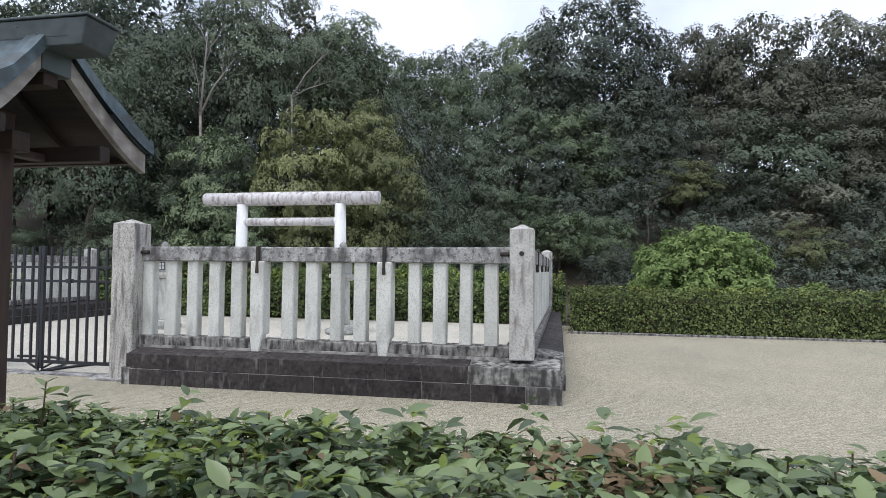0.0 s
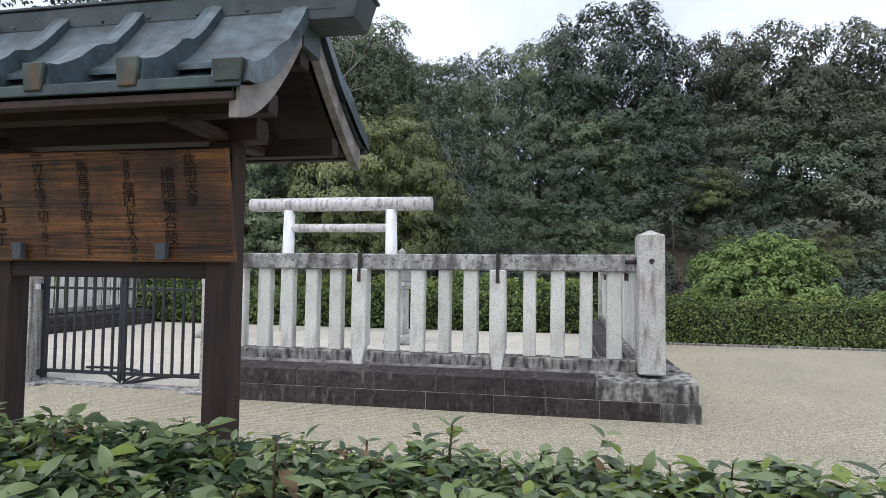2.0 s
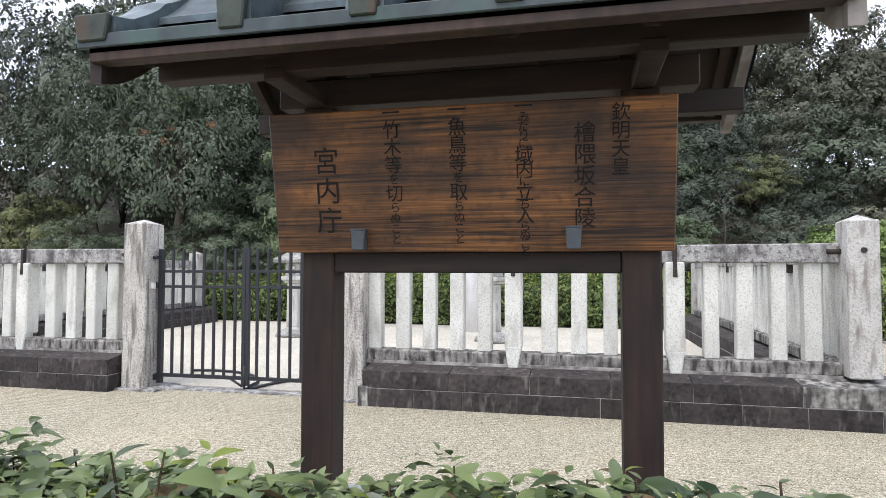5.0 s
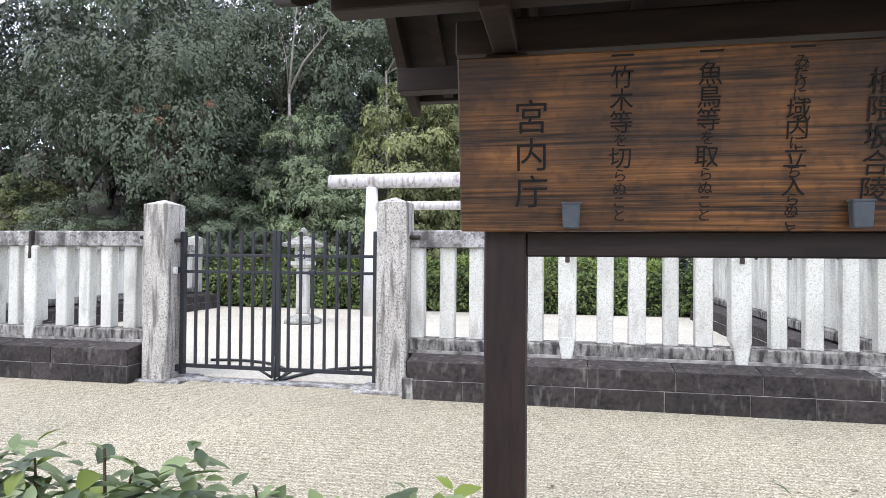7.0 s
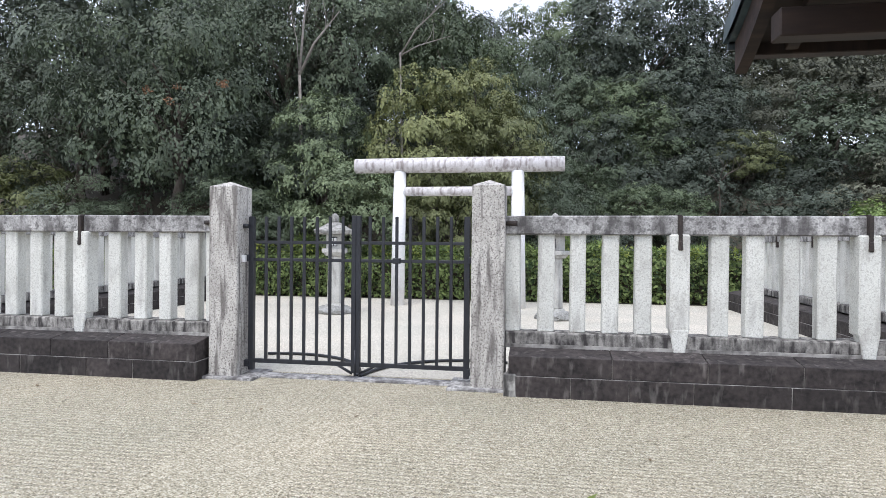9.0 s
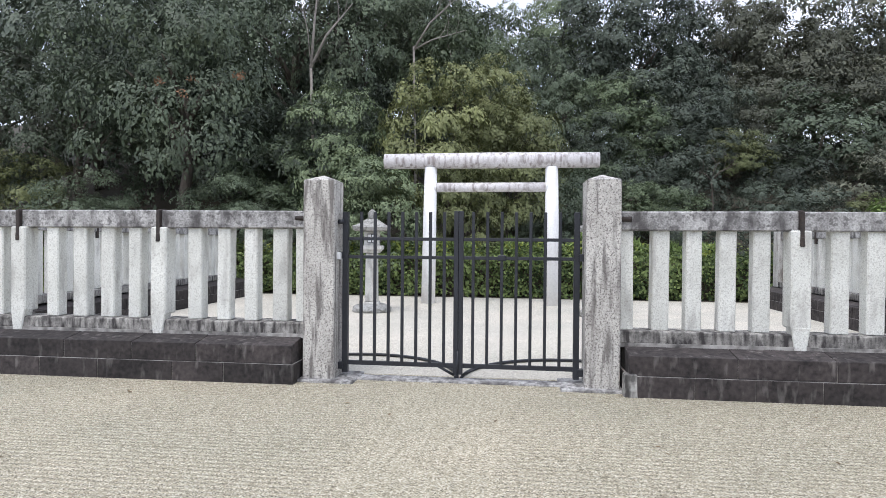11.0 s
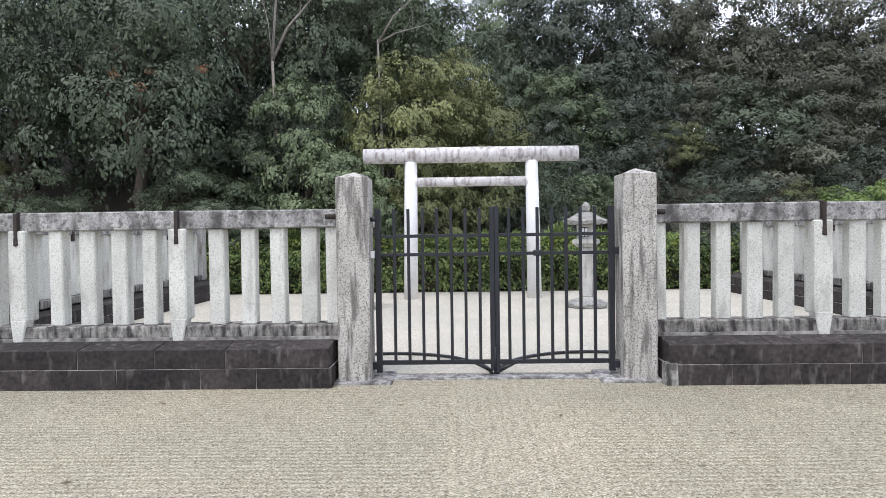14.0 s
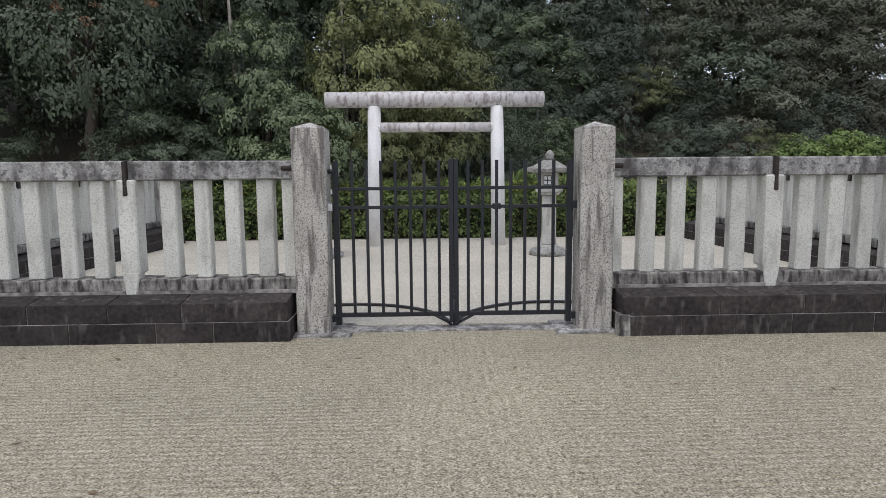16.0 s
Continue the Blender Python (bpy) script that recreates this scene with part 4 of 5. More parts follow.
KINDS = [
    tree_kind(1, "dark evergreen broadleaf tree on the hillside", LEAF_DARK, 36, 17, 16, 0.049, bough_size=(0.20, 0.42)),
    tree_kind(2, "mid-green broadleaf tree with a domed crown", LEAF_MID, 36, 17, 16, 0.049, bough_size=(0.20, 0.42)),
    tree_kind(3, "olive-green broadleaf tree on the hillside", LEAF_OLIVE, 34, 18, 18, 0.048, bough_size=(0.20, 0.36), flat=0.6),
    tree_kind(4, "bronze-green broadleaf tree on the slope", LEAF_BROWN, 38, 16, 15, 0.047, inner=2400, bough_size=(0.16, 0.36), flat=0.6),
    tree_kind(5, "tall dark evergreen tree with an uneven crown", LEAF_DARK, 38, 16, 16, 0.048, bough_size=(0.18, 0.42), hollow=0.3),
    tree_kind(6, "grey-green evergreen tree at the wood's edge", LEAF_GREY, 52, 20, 18, 0.029, inner=3400, bough_size=(0.15, 0.34), flat=0.62, spray=0.07),
    tree_kind(7, "mid-green leafy shrub at the wood's edge", LEAF_MID, 42, 20, 18, 0.042, bough_size=(0.18, 0.36), flat=0.65, spray=0.08),
    tree_kind(8, "olive-yellow leafy tree at the wood's edge", LEAF_OLIVE, 42, 20, 18, 0.040, bough_size=(0.18, 0.36), flat=0.52, spray=0.08),
    tree_kind(9, "tall domed tree with a thin airy top", LEAF_DARK, 80, 17, 15, 0.036, low=-0.5, bough_size=(0.13, 0.24), spray=0.07, inner=3000, hollow=0.1, count=18),
    tree_kind(10, "grey-green evergreen tree high on the slope", LEAF_GREY, 38, 16, 16, 0.046, bough_size=(0.17, 0.36), flat=0.65),
]
used = set()


def plant(kind, x, y, top, radius):
    """Sets a tree so that its top stands at that height, its trunk drawn out down to the ground."""
    g = ground_z(x, y) - 0.05
    s = radius / 3.2
    tall = max(top - g, 2.0)
    tz = min(max(tall / 7.8, 0.8 * s), 1.25 * s)
    clear = max(tall / tz - 7.8, 0.0)
    m = pose(x, y, min(g, top - 7.8 * tz), (x * 13) % 8 - 4, (y * 17) % 8 - 4, (x * 71 + y * 37) % 360) @ Matrix.Diagonal((s, s, tz, 1))
    if kind in used:
        s0 = KINDS[kind].scale
        tree = copy_thing(KINDS[kind], m @ Matrix.Diagonal((1 / s0.x, 1 / s0.y, 1 / s0.z, 1)))
    else:
        used.add(kind)
        tree = KINDS[kind]
        tree.matrix_basis = m
    for child in tree.children:
        if child.name.startswith("trunk"):
            child.matrix_basis = Matrix.Diagonal((1, 1, 1 + clear / 4.2, 1))
        else:
            child.matrix_basis = Matrix.Translation((0, 0, clear))
    return tree


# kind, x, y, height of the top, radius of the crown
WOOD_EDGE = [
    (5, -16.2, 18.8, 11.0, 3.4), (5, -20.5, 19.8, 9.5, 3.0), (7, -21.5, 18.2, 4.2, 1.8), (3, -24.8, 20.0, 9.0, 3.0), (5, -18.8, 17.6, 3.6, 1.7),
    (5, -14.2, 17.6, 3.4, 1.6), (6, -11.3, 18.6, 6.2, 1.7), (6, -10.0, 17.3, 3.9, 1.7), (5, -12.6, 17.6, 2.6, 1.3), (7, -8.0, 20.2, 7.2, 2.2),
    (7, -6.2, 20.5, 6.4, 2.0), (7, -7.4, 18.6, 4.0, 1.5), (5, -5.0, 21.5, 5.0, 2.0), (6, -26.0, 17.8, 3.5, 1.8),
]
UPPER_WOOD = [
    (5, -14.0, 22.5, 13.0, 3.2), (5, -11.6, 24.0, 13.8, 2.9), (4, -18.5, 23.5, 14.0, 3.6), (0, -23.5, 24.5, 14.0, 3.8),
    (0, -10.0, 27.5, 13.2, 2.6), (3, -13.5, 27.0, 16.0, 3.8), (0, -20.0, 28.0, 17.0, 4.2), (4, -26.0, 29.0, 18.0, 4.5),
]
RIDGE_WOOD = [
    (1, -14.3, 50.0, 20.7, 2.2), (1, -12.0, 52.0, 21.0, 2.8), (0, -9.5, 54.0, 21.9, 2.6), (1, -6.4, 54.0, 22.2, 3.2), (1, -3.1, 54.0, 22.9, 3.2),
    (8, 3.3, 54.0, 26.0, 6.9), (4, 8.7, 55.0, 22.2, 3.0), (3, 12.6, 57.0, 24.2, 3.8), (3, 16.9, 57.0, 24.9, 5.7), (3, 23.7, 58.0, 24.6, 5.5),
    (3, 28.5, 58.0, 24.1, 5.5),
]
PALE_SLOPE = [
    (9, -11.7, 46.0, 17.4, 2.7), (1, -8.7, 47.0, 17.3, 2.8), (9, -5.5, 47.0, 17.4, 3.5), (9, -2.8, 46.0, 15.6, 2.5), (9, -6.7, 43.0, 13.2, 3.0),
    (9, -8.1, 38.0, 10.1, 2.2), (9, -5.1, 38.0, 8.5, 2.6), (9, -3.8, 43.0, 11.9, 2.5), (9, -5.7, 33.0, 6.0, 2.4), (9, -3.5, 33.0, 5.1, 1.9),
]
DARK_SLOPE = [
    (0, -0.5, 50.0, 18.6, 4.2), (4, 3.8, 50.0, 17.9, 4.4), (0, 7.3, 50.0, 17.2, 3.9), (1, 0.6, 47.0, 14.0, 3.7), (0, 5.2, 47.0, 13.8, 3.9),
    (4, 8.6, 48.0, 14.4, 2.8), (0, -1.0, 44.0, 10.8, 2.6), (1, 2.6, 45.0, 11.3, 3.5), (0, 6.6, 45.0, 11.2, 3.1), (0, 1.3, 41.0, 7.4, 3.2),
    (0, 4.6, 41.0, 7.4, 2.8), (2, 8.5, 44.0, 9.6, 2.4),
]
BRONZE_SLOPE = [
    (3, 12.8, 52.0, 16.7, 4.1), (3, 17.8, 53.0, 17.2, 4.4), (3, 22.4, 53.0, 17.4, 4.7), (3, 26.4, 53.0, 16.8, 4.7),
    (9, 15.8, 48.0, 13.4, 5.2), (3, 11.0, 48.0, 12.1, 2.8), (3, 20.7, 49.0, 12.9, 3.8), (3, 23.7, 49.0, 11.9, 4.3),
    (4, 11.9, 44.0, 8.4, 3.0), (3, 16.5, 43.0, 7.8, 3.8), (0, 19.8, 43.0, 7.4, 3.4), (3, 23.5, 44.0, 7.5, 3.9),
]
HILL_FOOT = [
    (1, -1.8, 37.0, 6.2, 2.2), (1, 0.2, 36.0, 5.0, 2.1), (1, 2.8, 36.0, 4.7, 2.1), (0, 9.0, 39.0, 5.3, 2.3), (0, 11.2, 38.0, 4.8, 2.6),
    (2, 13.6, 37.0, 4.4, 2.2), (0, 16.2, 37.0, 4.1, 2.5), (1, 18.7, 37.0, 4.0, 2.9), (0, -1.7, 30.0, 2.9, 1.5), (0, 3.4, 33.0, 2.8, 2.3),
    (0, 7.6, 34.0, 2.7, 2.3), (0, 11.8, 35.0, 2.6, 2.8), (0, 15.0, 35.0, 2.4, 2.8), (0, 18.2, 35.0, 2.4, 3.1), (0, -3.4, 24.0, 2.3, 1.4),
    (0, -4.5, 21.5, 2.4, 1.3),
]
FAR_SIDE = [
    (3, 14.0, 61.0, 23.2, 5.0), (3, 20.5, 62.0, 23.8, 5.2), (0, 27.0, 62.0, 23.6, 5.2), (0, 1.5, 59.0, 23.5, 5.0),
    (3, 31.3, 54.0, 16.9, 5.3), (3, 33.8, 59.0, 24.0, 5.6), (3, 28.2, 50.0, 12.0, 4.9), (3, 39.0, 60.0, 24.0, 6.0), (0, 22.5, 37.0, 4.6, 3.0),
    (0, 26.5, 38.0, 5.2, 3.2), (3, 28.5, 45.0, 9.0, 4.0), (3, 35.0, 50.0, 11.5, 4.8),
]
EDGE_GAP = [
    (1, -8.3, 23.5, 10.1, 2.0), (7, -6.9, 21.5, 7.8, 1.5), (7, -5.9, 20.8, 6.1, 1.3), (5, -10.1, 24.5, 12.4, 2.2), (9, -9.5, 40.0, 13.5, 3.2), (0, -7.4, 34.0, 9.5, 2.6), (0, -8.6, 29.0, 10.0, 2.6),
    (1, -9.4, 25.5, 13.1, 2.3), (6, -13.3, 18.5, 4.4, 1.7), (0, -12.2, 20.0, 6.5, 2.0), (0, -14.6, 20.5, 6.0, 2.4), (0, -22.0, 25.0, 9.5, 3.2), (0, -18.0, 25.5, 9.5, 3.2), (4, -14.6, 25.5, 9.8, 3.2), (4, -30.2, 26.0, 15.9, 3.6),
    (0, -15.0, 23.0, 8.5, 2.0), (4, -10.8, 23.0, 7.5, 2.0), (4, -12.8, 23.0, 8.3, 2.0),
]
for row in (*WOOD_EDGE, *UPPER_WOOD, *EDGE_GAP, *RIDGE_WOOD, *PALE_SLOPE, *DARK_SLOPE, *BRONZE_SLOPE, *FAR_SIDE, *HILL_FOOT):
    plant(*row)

# a few withered sprays in the large tree at the wood's edge
dry_rng = np.random.default_rng(66)
for wx, wz, n in ((-15.42, 5.55, 26), (-14.47, 5.56, 14), (-13.16, 5.65, 34), (-14.70, 5.22, 18)):
    ball = unit(dry_rng.normal(size=(n, 3))) * np.array([0.2, 0.12, 0.13]) * dry_rng.random((n, 1)) ** 0.5 + np.array([wx, 15.85, wz])
    put_mesh("withered_spray", leaf_mesh_data("withered_spray", ball, unit(dry_rng.normal(size=(n, 3)) + np.array([0, -0.6, 0.5])), dry_rng.normal(size=(n, 3)), dry_rng.uniform(0.08, 0.13, n), 0.05, 0.14, LEAF_RUST), KINDS[5], "rust-brown withered leaves")

# round bush in front of the far wood
bush = thing("round_bush", "bright green rounded bush behind the clipped hedge", "bush", (3.75, 16.6, 0))
for name, me in zip(("foliage", "inner_foliage"), sprayed_crown(31, 70, 26, 17, 0.046, LEAF_BRIGHT, -0.2, (0.16, 0.28), "foliage", 0.8, 0.07, 5000, 0.1)):
    me.transform(Matrix.Translation((3.75, 16.6, 0.6)) @ Matrix.Diagonal((1.85, 1.7, 2.05, 1)))
    put_mesh(name, me, bush)
part("stem", tube([(3.75, 16.6, -0.1), (3.75, 16.6, 1.4)], [0.09, 0.05], 8), BARK, bush)

small = thing("small_shrub", "low yellow-green shrub behind the clipped hedge", "shrub", (6.2, 16.2, 0))
for name, me in zip(("foliage", "inner_foliage"), sprayed_crown(35, 24, 16, 14, 0.09, LEAF_BRIGHT, -0.2, (0.2, 0.34), "foliage", 0.8, 0.12, 500)):
    me.transform(Matrix.Translation((6.2, 16.2, 0.35)) @ Matrix.Diagonal((0.6, 0.5, 0.85, 1)))
    put_mesh(name, me, small)


def bare_tree(x, y, z0, forks, mat, label, stem=0.06):
    """A leafless tree: a leaning stem that forks into thin limbs."""
    t = thing("bare_tree", label, "tree", (x, y, ground_z(x, y)))
    g = ground_z(x, y) - 0.1
    part("trunk", tube([(x, y, g), (x + 0.1, y, (g + z0) / 2), (x, y, z0)], [stem * 1.2, stem, stem * 0.75], 8), mat, t)
    rng = random.Random(5)
    for dx, dz, r in forks:
        e, m = Vector((x + dx, y - 0.2, z0 + dz)), Vector((x + dx * 0.35, y, z0 + dz * 0.5))
        limb = part("limb", tube([(x, y, z0 - 0.1), m, e], [r, r * 0.7, r * 0.25], 6), mat, t)
        for k in range(3):
            s = m.lerp(e, 0.2 + 0.25 * k)
            q = s + Vector((rng.uniform(-0.7, 0.7), rng.uniform(-0.3, 0.3), rng.uniform(0.5, 1.1)))
            part("twig", tube([s, s.lerp(q, 0.5) + Vector((0.06, 0, 0)), q], [r * 0.4, r * 0.25, r * 0.08], 5), mat, limb)
    return t


bare_tree(-12.45, 19.3, 6.9, [(0.35, 2.9, 0.05), (1.4, 1.8, 0.05), (-0.3, 2.1, 0.02)], PALE_BARK, "leafless pale tree forking at the wood's edge")
bare_tree(-9.3, 20.0, 7.6, [(1.5, 1.5, 0.035), (1.7, 0.4, 0.03)], PALE_BARK, "thin leafless pale branches in the wood's edge", 0.045)
bare_tree(5.4, 38.2, 5.2, [(1.4, 0.9, 0.06), (-0.8, 0.5, 0.05), (0.5, 1.2, 0.05)], BARK, "bare grey branches under a light green tree")


def hedge(name, label, x0, x1, y0, y1, top, count, card, seed, mat, rough=0.06):
    """A hedge: a dark box for its shaded inside, and leaves thick on its top and faces."""
    rng = np.random.default_rng(seed)
    h = thing(name, label, "hedge", ((x0 + x1) / 2, (y0 + y1) / 2, 0))
    # solid dark box: the shade among the twigs is put into its colour
    part("shade_core", box(x0 + 0.12, x1 - 0.12, y0 + 0.14, y1 - 0.14, -0.02, top - 0.16, 0.05), SOIL_AND_SHADE, h, "dark box standing for the shaded twigs inside")
    width, deep = x1 - x0, y1 - y0
    p_top = deep / (deep + 2 * top)
    face = rng.random(count)
    u, v = rng.random(count), rng.random(count)
    pos, nor = np.zeros((count, 3)), np.zeros((count, 3))
    pos[:, 0] = x0 + width * u
    on_top = face < p_top
    on_front = (~on_top) & (face < p_top + (1 - p_top) * 0.75)
    on_back = ~(on_top | on_front)
    pos[on_top, 1], pos[on_top, 2], nor[on_top, 2] = y0 + deep * v[on_top], top, 1
    pos[on_front, 1], pos[on_front, 2], nor[on_front, 1] = y0, 0.03 + (top - 0.03) * v[on_front], -1
    pos[on_back, 1], pos[on_back, 2], nor[on_back, 1] = y1, 0.03 + (top - 0.03) * v[on_back], 1
    lump = np.array([noise.noise(Vector(p) * 1.9) + 0.6 * noise.noise(Vector(p) * 6.0) for p in pos])
    pos += nor * (lump * rough * 1.6 + rng.normal(size=count) * rough * 0.6)[:, None]
    nor = unit(nor + np.array([0, 0, 0.35]) + rng.normal(size=(count, 3)) * 0.5)
    length = card * rng.uniform(0.6, 1.35, count)
    put_mesh("foliage", leaf_mesh_data("foliage", pos, nor, rng.normal(size=(count, 3)), length, length * 0.62, 0.12, mat), h)
    shoots = int(width * 70)
    sx = x0 + width * rng.random(shoots)
    sx = sx[np.array([noise.noise(Vector((x * 1.3, seed, 0))) for x in sx]) > -0.08]
    k = len(sx)
    spos = np.stack([sx, y0 + (deep * 0.75) * rng.random(k), top + rough * rng.uniform(0.1, 1.9, k) - 0.02], 1)
    sn = unit(rng.normal(size=(k, 3)) * 0.6 + np.array([0, -0.3, 0.8]))
    shoot = put_mesh("young_shoots", leaf_mesh_data("young_shoots", spos, sn, rng.normal(size=(k, 3)) + np.array([0, 0, 1.0]), card * rng.uniform(0.8, 1.5, k), card * 0.55, 0.12, LEAF_YOUNG), h, "yellow-green young shoots")
    tagged(shoot, kind="stuff")
    return h


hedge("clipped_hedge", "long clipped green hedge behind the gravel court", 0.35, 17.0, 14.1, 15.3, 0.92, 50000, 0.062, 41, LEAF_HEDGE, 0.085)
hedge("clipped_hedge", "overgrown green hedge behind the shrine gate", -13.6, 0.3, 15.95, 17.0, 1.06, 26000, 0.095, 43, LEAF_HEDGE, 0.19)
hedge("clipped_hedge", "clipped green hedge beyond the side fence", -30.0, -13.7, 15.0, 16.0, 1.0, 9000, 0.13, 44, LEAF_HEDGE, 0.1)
weed_rng = np.random.default_rng(58)
k = 7000
wx = weed_rng.uniform(-12.5, -0.6, k)
clump = np.array([noise.noise(Vector((x * 1.1, 4.0, 0))) for x in wx])
tall_by = np.clip(0.62 + 0.8 * clump, 0.15, 1.05)
wpos = np.stack([wx, weed_rng.uniform(16.9, 17.5, k), 0.75 + tall_by * weed_rng.uniform(0.1, 1.0, k)], 1)
wway = weed_rng.normal(size=(k, 3)) * 0.35 + np.array([0, 0, 1.0])
weeds = thing("tall_weeds", "light green tall weeds behind the overgrown hedge", "weeds", (-6.5, 17.2, 0))
tagged(put_mesh("blades", leaf_mesh_data("blades", wpos, unit(weed_rng.normal(size=(k, 3)) + np.array([0, -0.8, 0.2])), wway, weed_rng.uniform(0.16, 0.34, k), weed_rng.uniform(0.025, 0.055, k), 0.2, LEAF_BRIGHT), weeds), kind="stuff")
part("stems", tube([(-6.5, 17.2, -0.02), (-6.48, 17.2, 1.2)], [0.02, 0.008], 6), TWIG, weeds)

tagged(part("earth_bank", box(-40, -13.6, 12.0, 14.9, -0.1, 0.02, 0.0), SOIL_AND_SHADE), "dark earth strip beside the enclosure", "earth", kind="structure")


# ---- near hedge: sprigs of glossy leaves ----
def blades(name, pos, along, normal, length, width, droop, mat):
    """Leaves with a midrib fold, a pointed tip and a drooping curve, joined in one mesh."""
    n = len(pos)
    along = unit(along)
    normal = unit(normal - (normal * along).sum(1, keepdims=True) * along)
    side = np.cross(normal, along)
    L, W, D = (np.asarray(a).reshape(-1, 1) for a in (length, width, droop))
    rows = []
    for s, w in ((0.0, 0.0), (0.22, 0.38), (0.5, 0.5), (0.78, 0.30), (1.0, 0.0)):
        c = pos + along * L * s - normal * D * L * s * s
        if w == 0.0:
            rows.append([c])
        else:
            lift = normal * W * w * 0.28
            rows.append([c + side * W * w + lift, c, c - side * W * w + lift])
    verts = np.stack([p for r in rows for p in r], 1).reshape(-1, 3)
    tri = [(0, 2, 1), (0, 3, 2)]
    for a in (1, 4):
        b = a + 3
        tri += [(a, a + 1, b + 1), (a, b + 1, b), (a + 1, a + 2, b + 2), (a + 1, b + 2, b + 1)]
    tri += [(7, 8, 10), (8, 9, 10)]
    idx = (np.arange(n)[:, None] * 11 + np.array(tri).reshape(1, -1)).reshape(-1)
    me = bpy.data.meshes.new(name)
    me.vertices.add(len(verts))
    me.vertices.foreach_set("co", verts.astype(np.float32).ravel())
    me.loops.add(len(idx))
    me.loops.foreach_set("vertex_index", idx.astype(np.int32))
    me.polygons.add(n * 12)
    me.polygons.foreach_set("loop_start", np.arange(0, n * 36, 3, dtype=np.int32))
    me.update(calc_edges=True)
    me.validate()
    me.polygons.foreach_set("use_smooth", np.ones(n * 12, dtype=bool))
    me.materials.append(mat)
    return me


def sprigs(rng, xs, ys, zs, per):
    """Leaf places round stems whose tops are given: position, direction, normal, length."""
    out = []
    for x, y, z in zip(xs, ys, zs):
        lean = rng.normal(size=2) * 0.25
        a0 = rng.random() * 6.28
        big = rng.uniform(0.75, 1.15)
        for k in range(per):
            a, down = a0 + k * 2.4, 0.012 * k
            rise = 0.85 - 0.24 * k + rng.normal() * 0.22
            way = np.array([math.cos(a) + lean[0], math.sin(a) + lean[1], rise * 0.8])
            up = np.array([lean[0] - 0.45 * math.cos(a) * rise, lean[1] - 0.45 * math.sin(a) * rise, 1.0])
            out.append((x - lean[0] * down, y - lean[1] * down, z - down, *way, *up, big * rng.uniform(0.046, 0.094) * (0.6 if k == 0 else 1.0)))
    return np.array(out)


near = thing("leafy_hedge", "waist-high hedge of glossy pointed green leaves", "hedge", (-0.6, 1.42, 0))
HX0, HX1, HY0, HY1, HTOP = -4.95, 3.6, 1.02, 1.80, 0.905
rng = np.random.default_rng(77)
count = 3900
hx, hy = rng.uniform(HX0, HX1, count), rng.uniform(HY0, HY1, count)
hz = np.array([HTOP + 0.05 * noise.noise(Vector((x * 2.2, y * 2.2, 0))) + 0.03 * noise.noise(Vector((x * 7, y * 7, 3))) for x, y in zip(hx, hy)])
edge = np.clip((hy - 1.62) / 0.16, 0, 1) + np.clip((1.14 - hy) / 0.12, 0, 1)
hz += rng.normal(size=count) * 0.022 - 0.07 * edge ** 2
hz -= 0.03 * np.clip((-3.4 - hx) / 0.3, 0, 1)
sparse = (hx < -4.2) & (rng.random(count) < 0.5)
hz[sparse] -= rng.uniform(0.05, 0.16, sparse.sum())
tall = (rng.random(count) < 0.03) | ((hx < -4.2) & (rng.random(count) < 0.2))
hz[tall] += rng.uniform(0.03, 0.11, tall.sum())
leaves = sprigs(rng, hx, hy, hz, 7)
fx = rng.uniform(HX0, HX1, 500)
fz = rng.uniform(0.3, 0.82, 500)
low = sprigs(rng, fx, np.where(rng.random(500) < 0.6, HY1 + 0.02, HY0) + rng.normal(size=500) * 0.03, fz, 6)
every = np.concatenate([leaves, low])
tone = rng.random(len(every))
patch = np.array([noise.noise(Vector((p[0] * 1.7, p[1] * 1.7, 9))) for p in every])
young = (tone < 0.055) | ((patch > 0.34) & (tone < 0.24))
withered = np.hypot(every[:, 0] - 0.2, every[:, 1] - 1.4) < 0.2
dry = (~young) & ((withered & (tone > 0.55)) | (tone > 0.985) | ((patch < -0.5) & (tone > 0.9)))
single = np.zeros(len(every), bool)
single[:280 * 7:7] = True
single &= ~(young | dry)
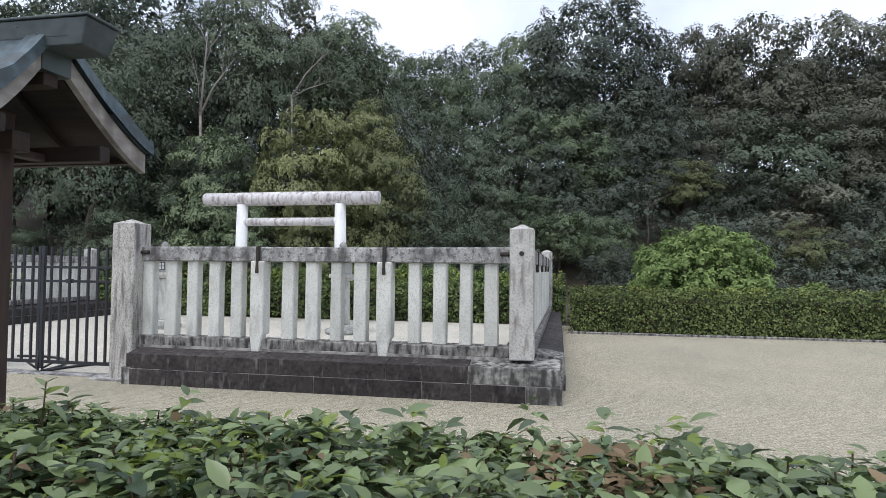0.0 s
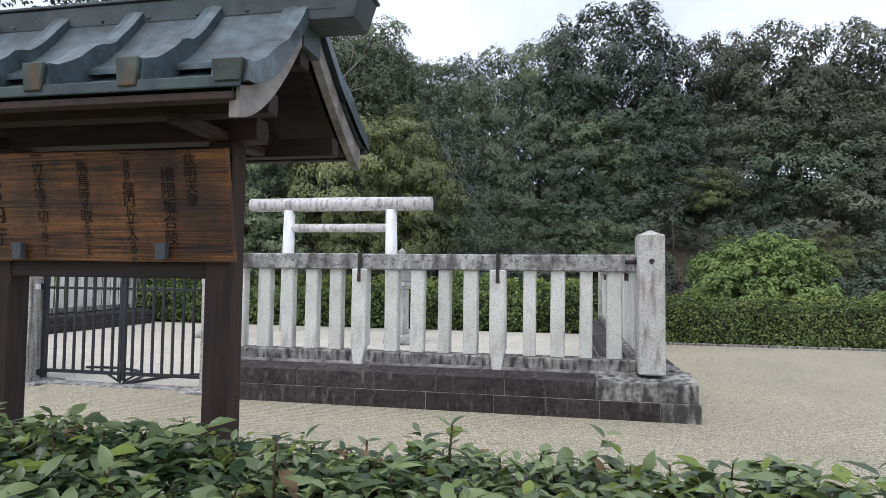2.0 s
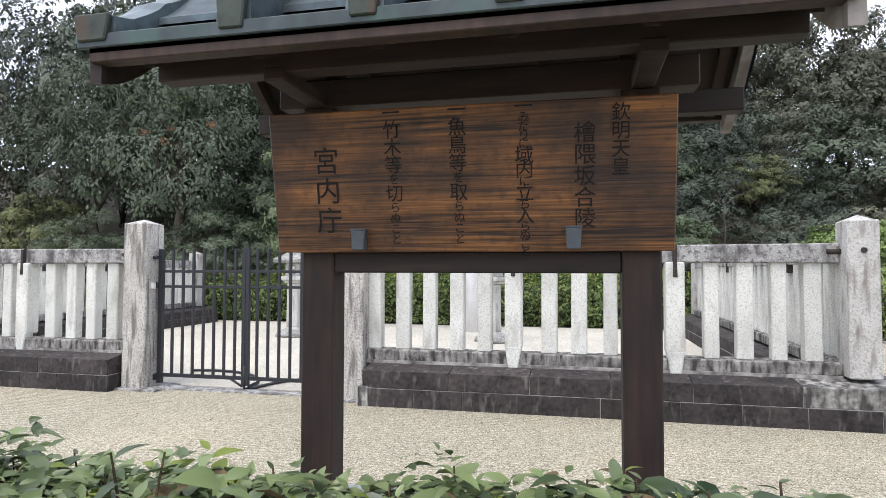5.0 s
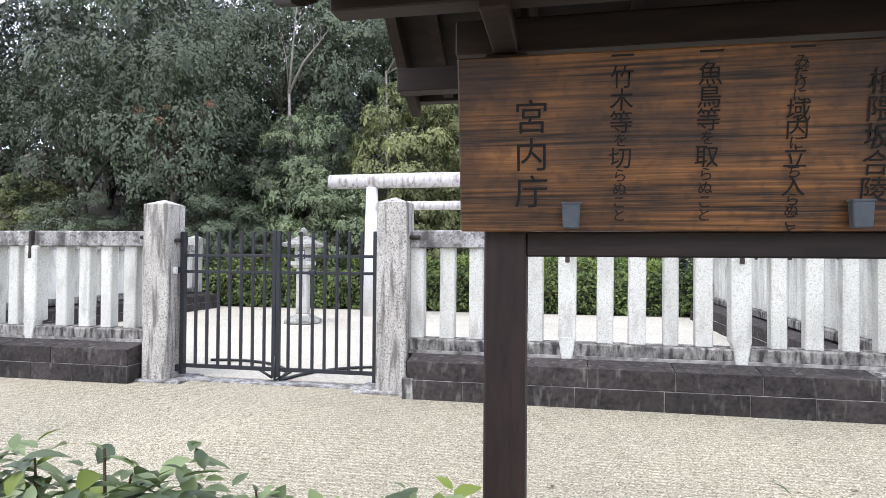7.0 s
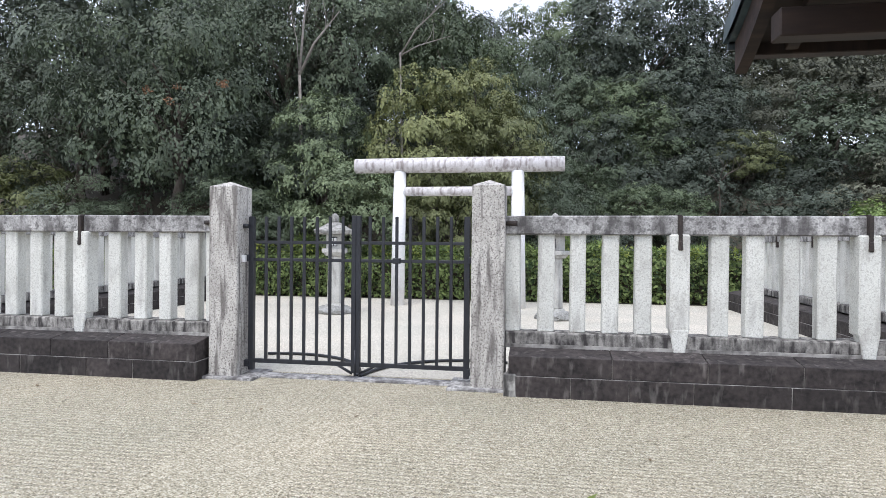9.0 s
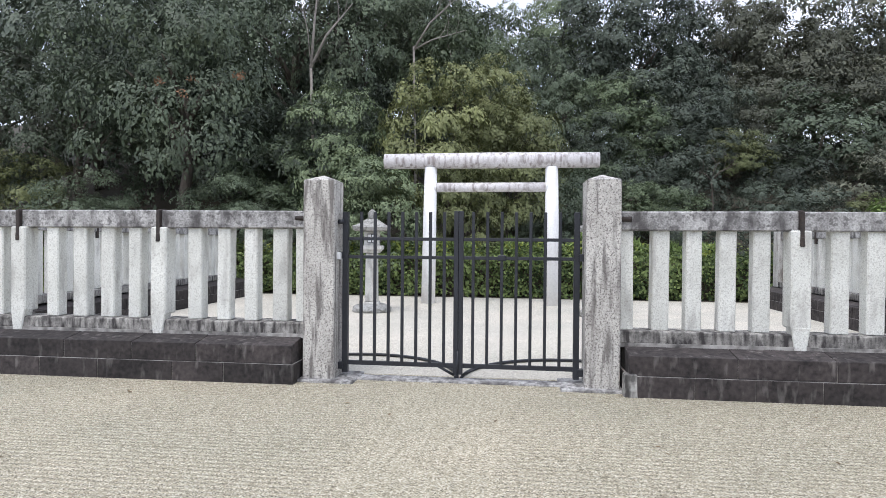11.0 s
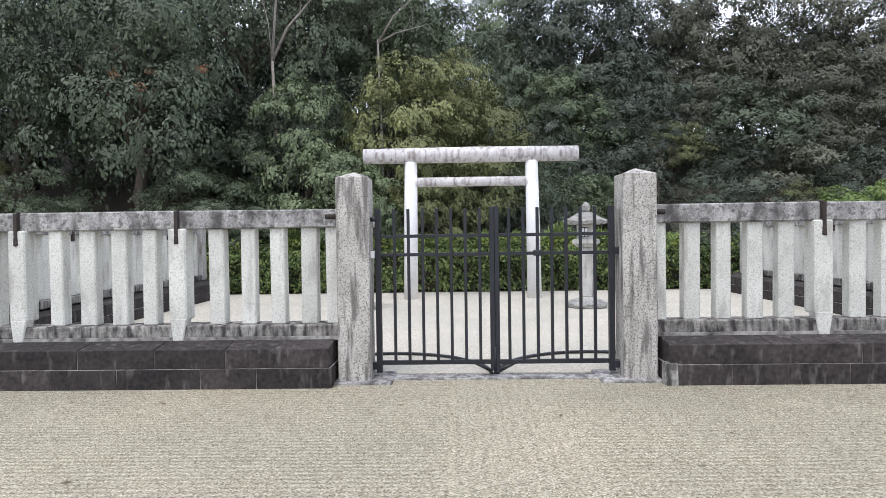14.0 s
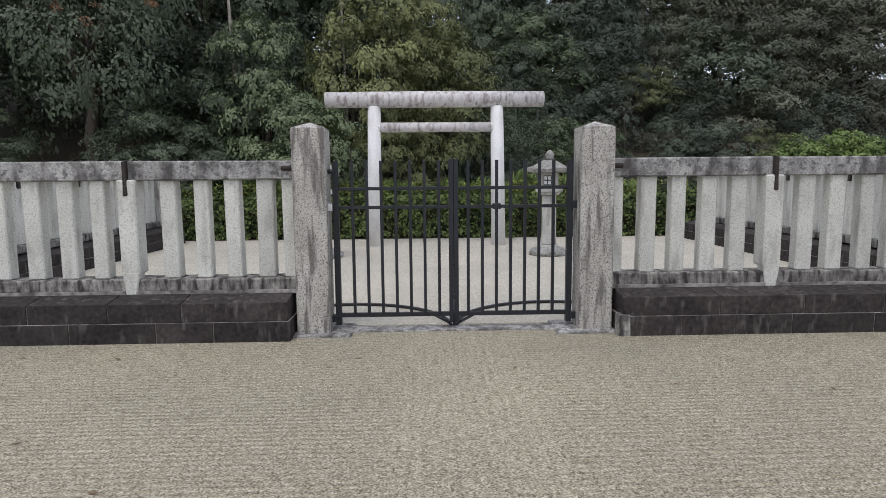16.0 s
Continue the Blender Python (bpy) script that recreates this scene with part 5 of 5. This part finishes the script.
for name, keep, mat, label in (("foliage", ~(young | dry | single), LEAF_NEAR, ""), ("young_leaves", young, LEAF_YOUNG, "yellow-green young leaves"), ("dry_leaves", dry, LEAF_DRY, "dry brown leaves")):
    s = every[keep]
    ob = put_mesh(name, blades(name, s[:, :3], s[:, 3:6], s[:, 6:9], s[:, 9], s[:, 9] * rng.uniform(0.42, 0.55, len(s)), rng.uniform(0.12, 0.6, len(s)), mat), near, label)
    tagged(ob, kind="stuff")
leaf_me = blades("leaf", np.zeros((1, 3)), np.array([[1.0, 0, 0]]), np.array([[0, 0, 1.0]]), [1.0], [0.48], [0.2], LEAF_NEAR)
for row in every[single]:
    way = Vector(row[3:6]).normalized()
    up = Vector(row[6:9])
    side = up.cross(way).normalized()
    up = way.cross(side)
    m = Matrix((way, side, up)).transposed().to_4x4()
    m.translation = row[:3]
    put_mesh("leaf", leaf_me, near, at=m @ Matrix.Scale(row[9], 4))
bm = bmesh.new()
for x, y, z in list(zip(hx, hy, hz))[::5]:
    dx, dy = random.uniform(-0.05, 0.05), random.uniform(-0.05, 0.05)
    tube([(x + dx, y + dy, z - 0.22), (x + dx * 0.4, y + dy * 0.4, z - 0.12), (x, y, z + 0.005)], [0.005, 0.004, 0.0025], 4, bm, caps=False)
tagged(part("twig_mass", bm, TWIG, near, "thin brown twigs"), kind="stuff")
# dark box under the sprigs, coloured as the shaded inside of the hedge
part("shade_core", box(HX0 + 0.1, HX1 - 0.1, HY0 + 0.10, HY1 - 0.12, -0.02, 0.70, 0.05), SOIL_AND_SHADE, near, "dark box standing for the shaded twigs inside")


# ---- fallen leaves on the gravel ----
fallen_me = blades("fallen_leaf", np.zeros((1, 3)), np.array([[1.0, 0, 0]]), np.array([[0, 0, 1.0]]), [0.055], [0.024], [-0.12], LEAF_DRY)
fall_rng = random.Random(12)
for k in range(26):
    x, y = fall_rng.uniform(-11.0, 1.5), fall_rng.uniform(2.6, 6.2)
    leaf = put_mesh("fallen_leaf", fallen_me, at=pose(x, y, 0.006, fall_rng.uniform(-8, 8), fall_rng.uniform(-8, 8), fall_rng.uniform(0, 360)) @ Matrix.Scale(fall_rng.uniform(0.6, 1.2), 4))
    tagged(leaf, "small dry brown leaf lying on the gravel", "leaf", "fallen leaves")
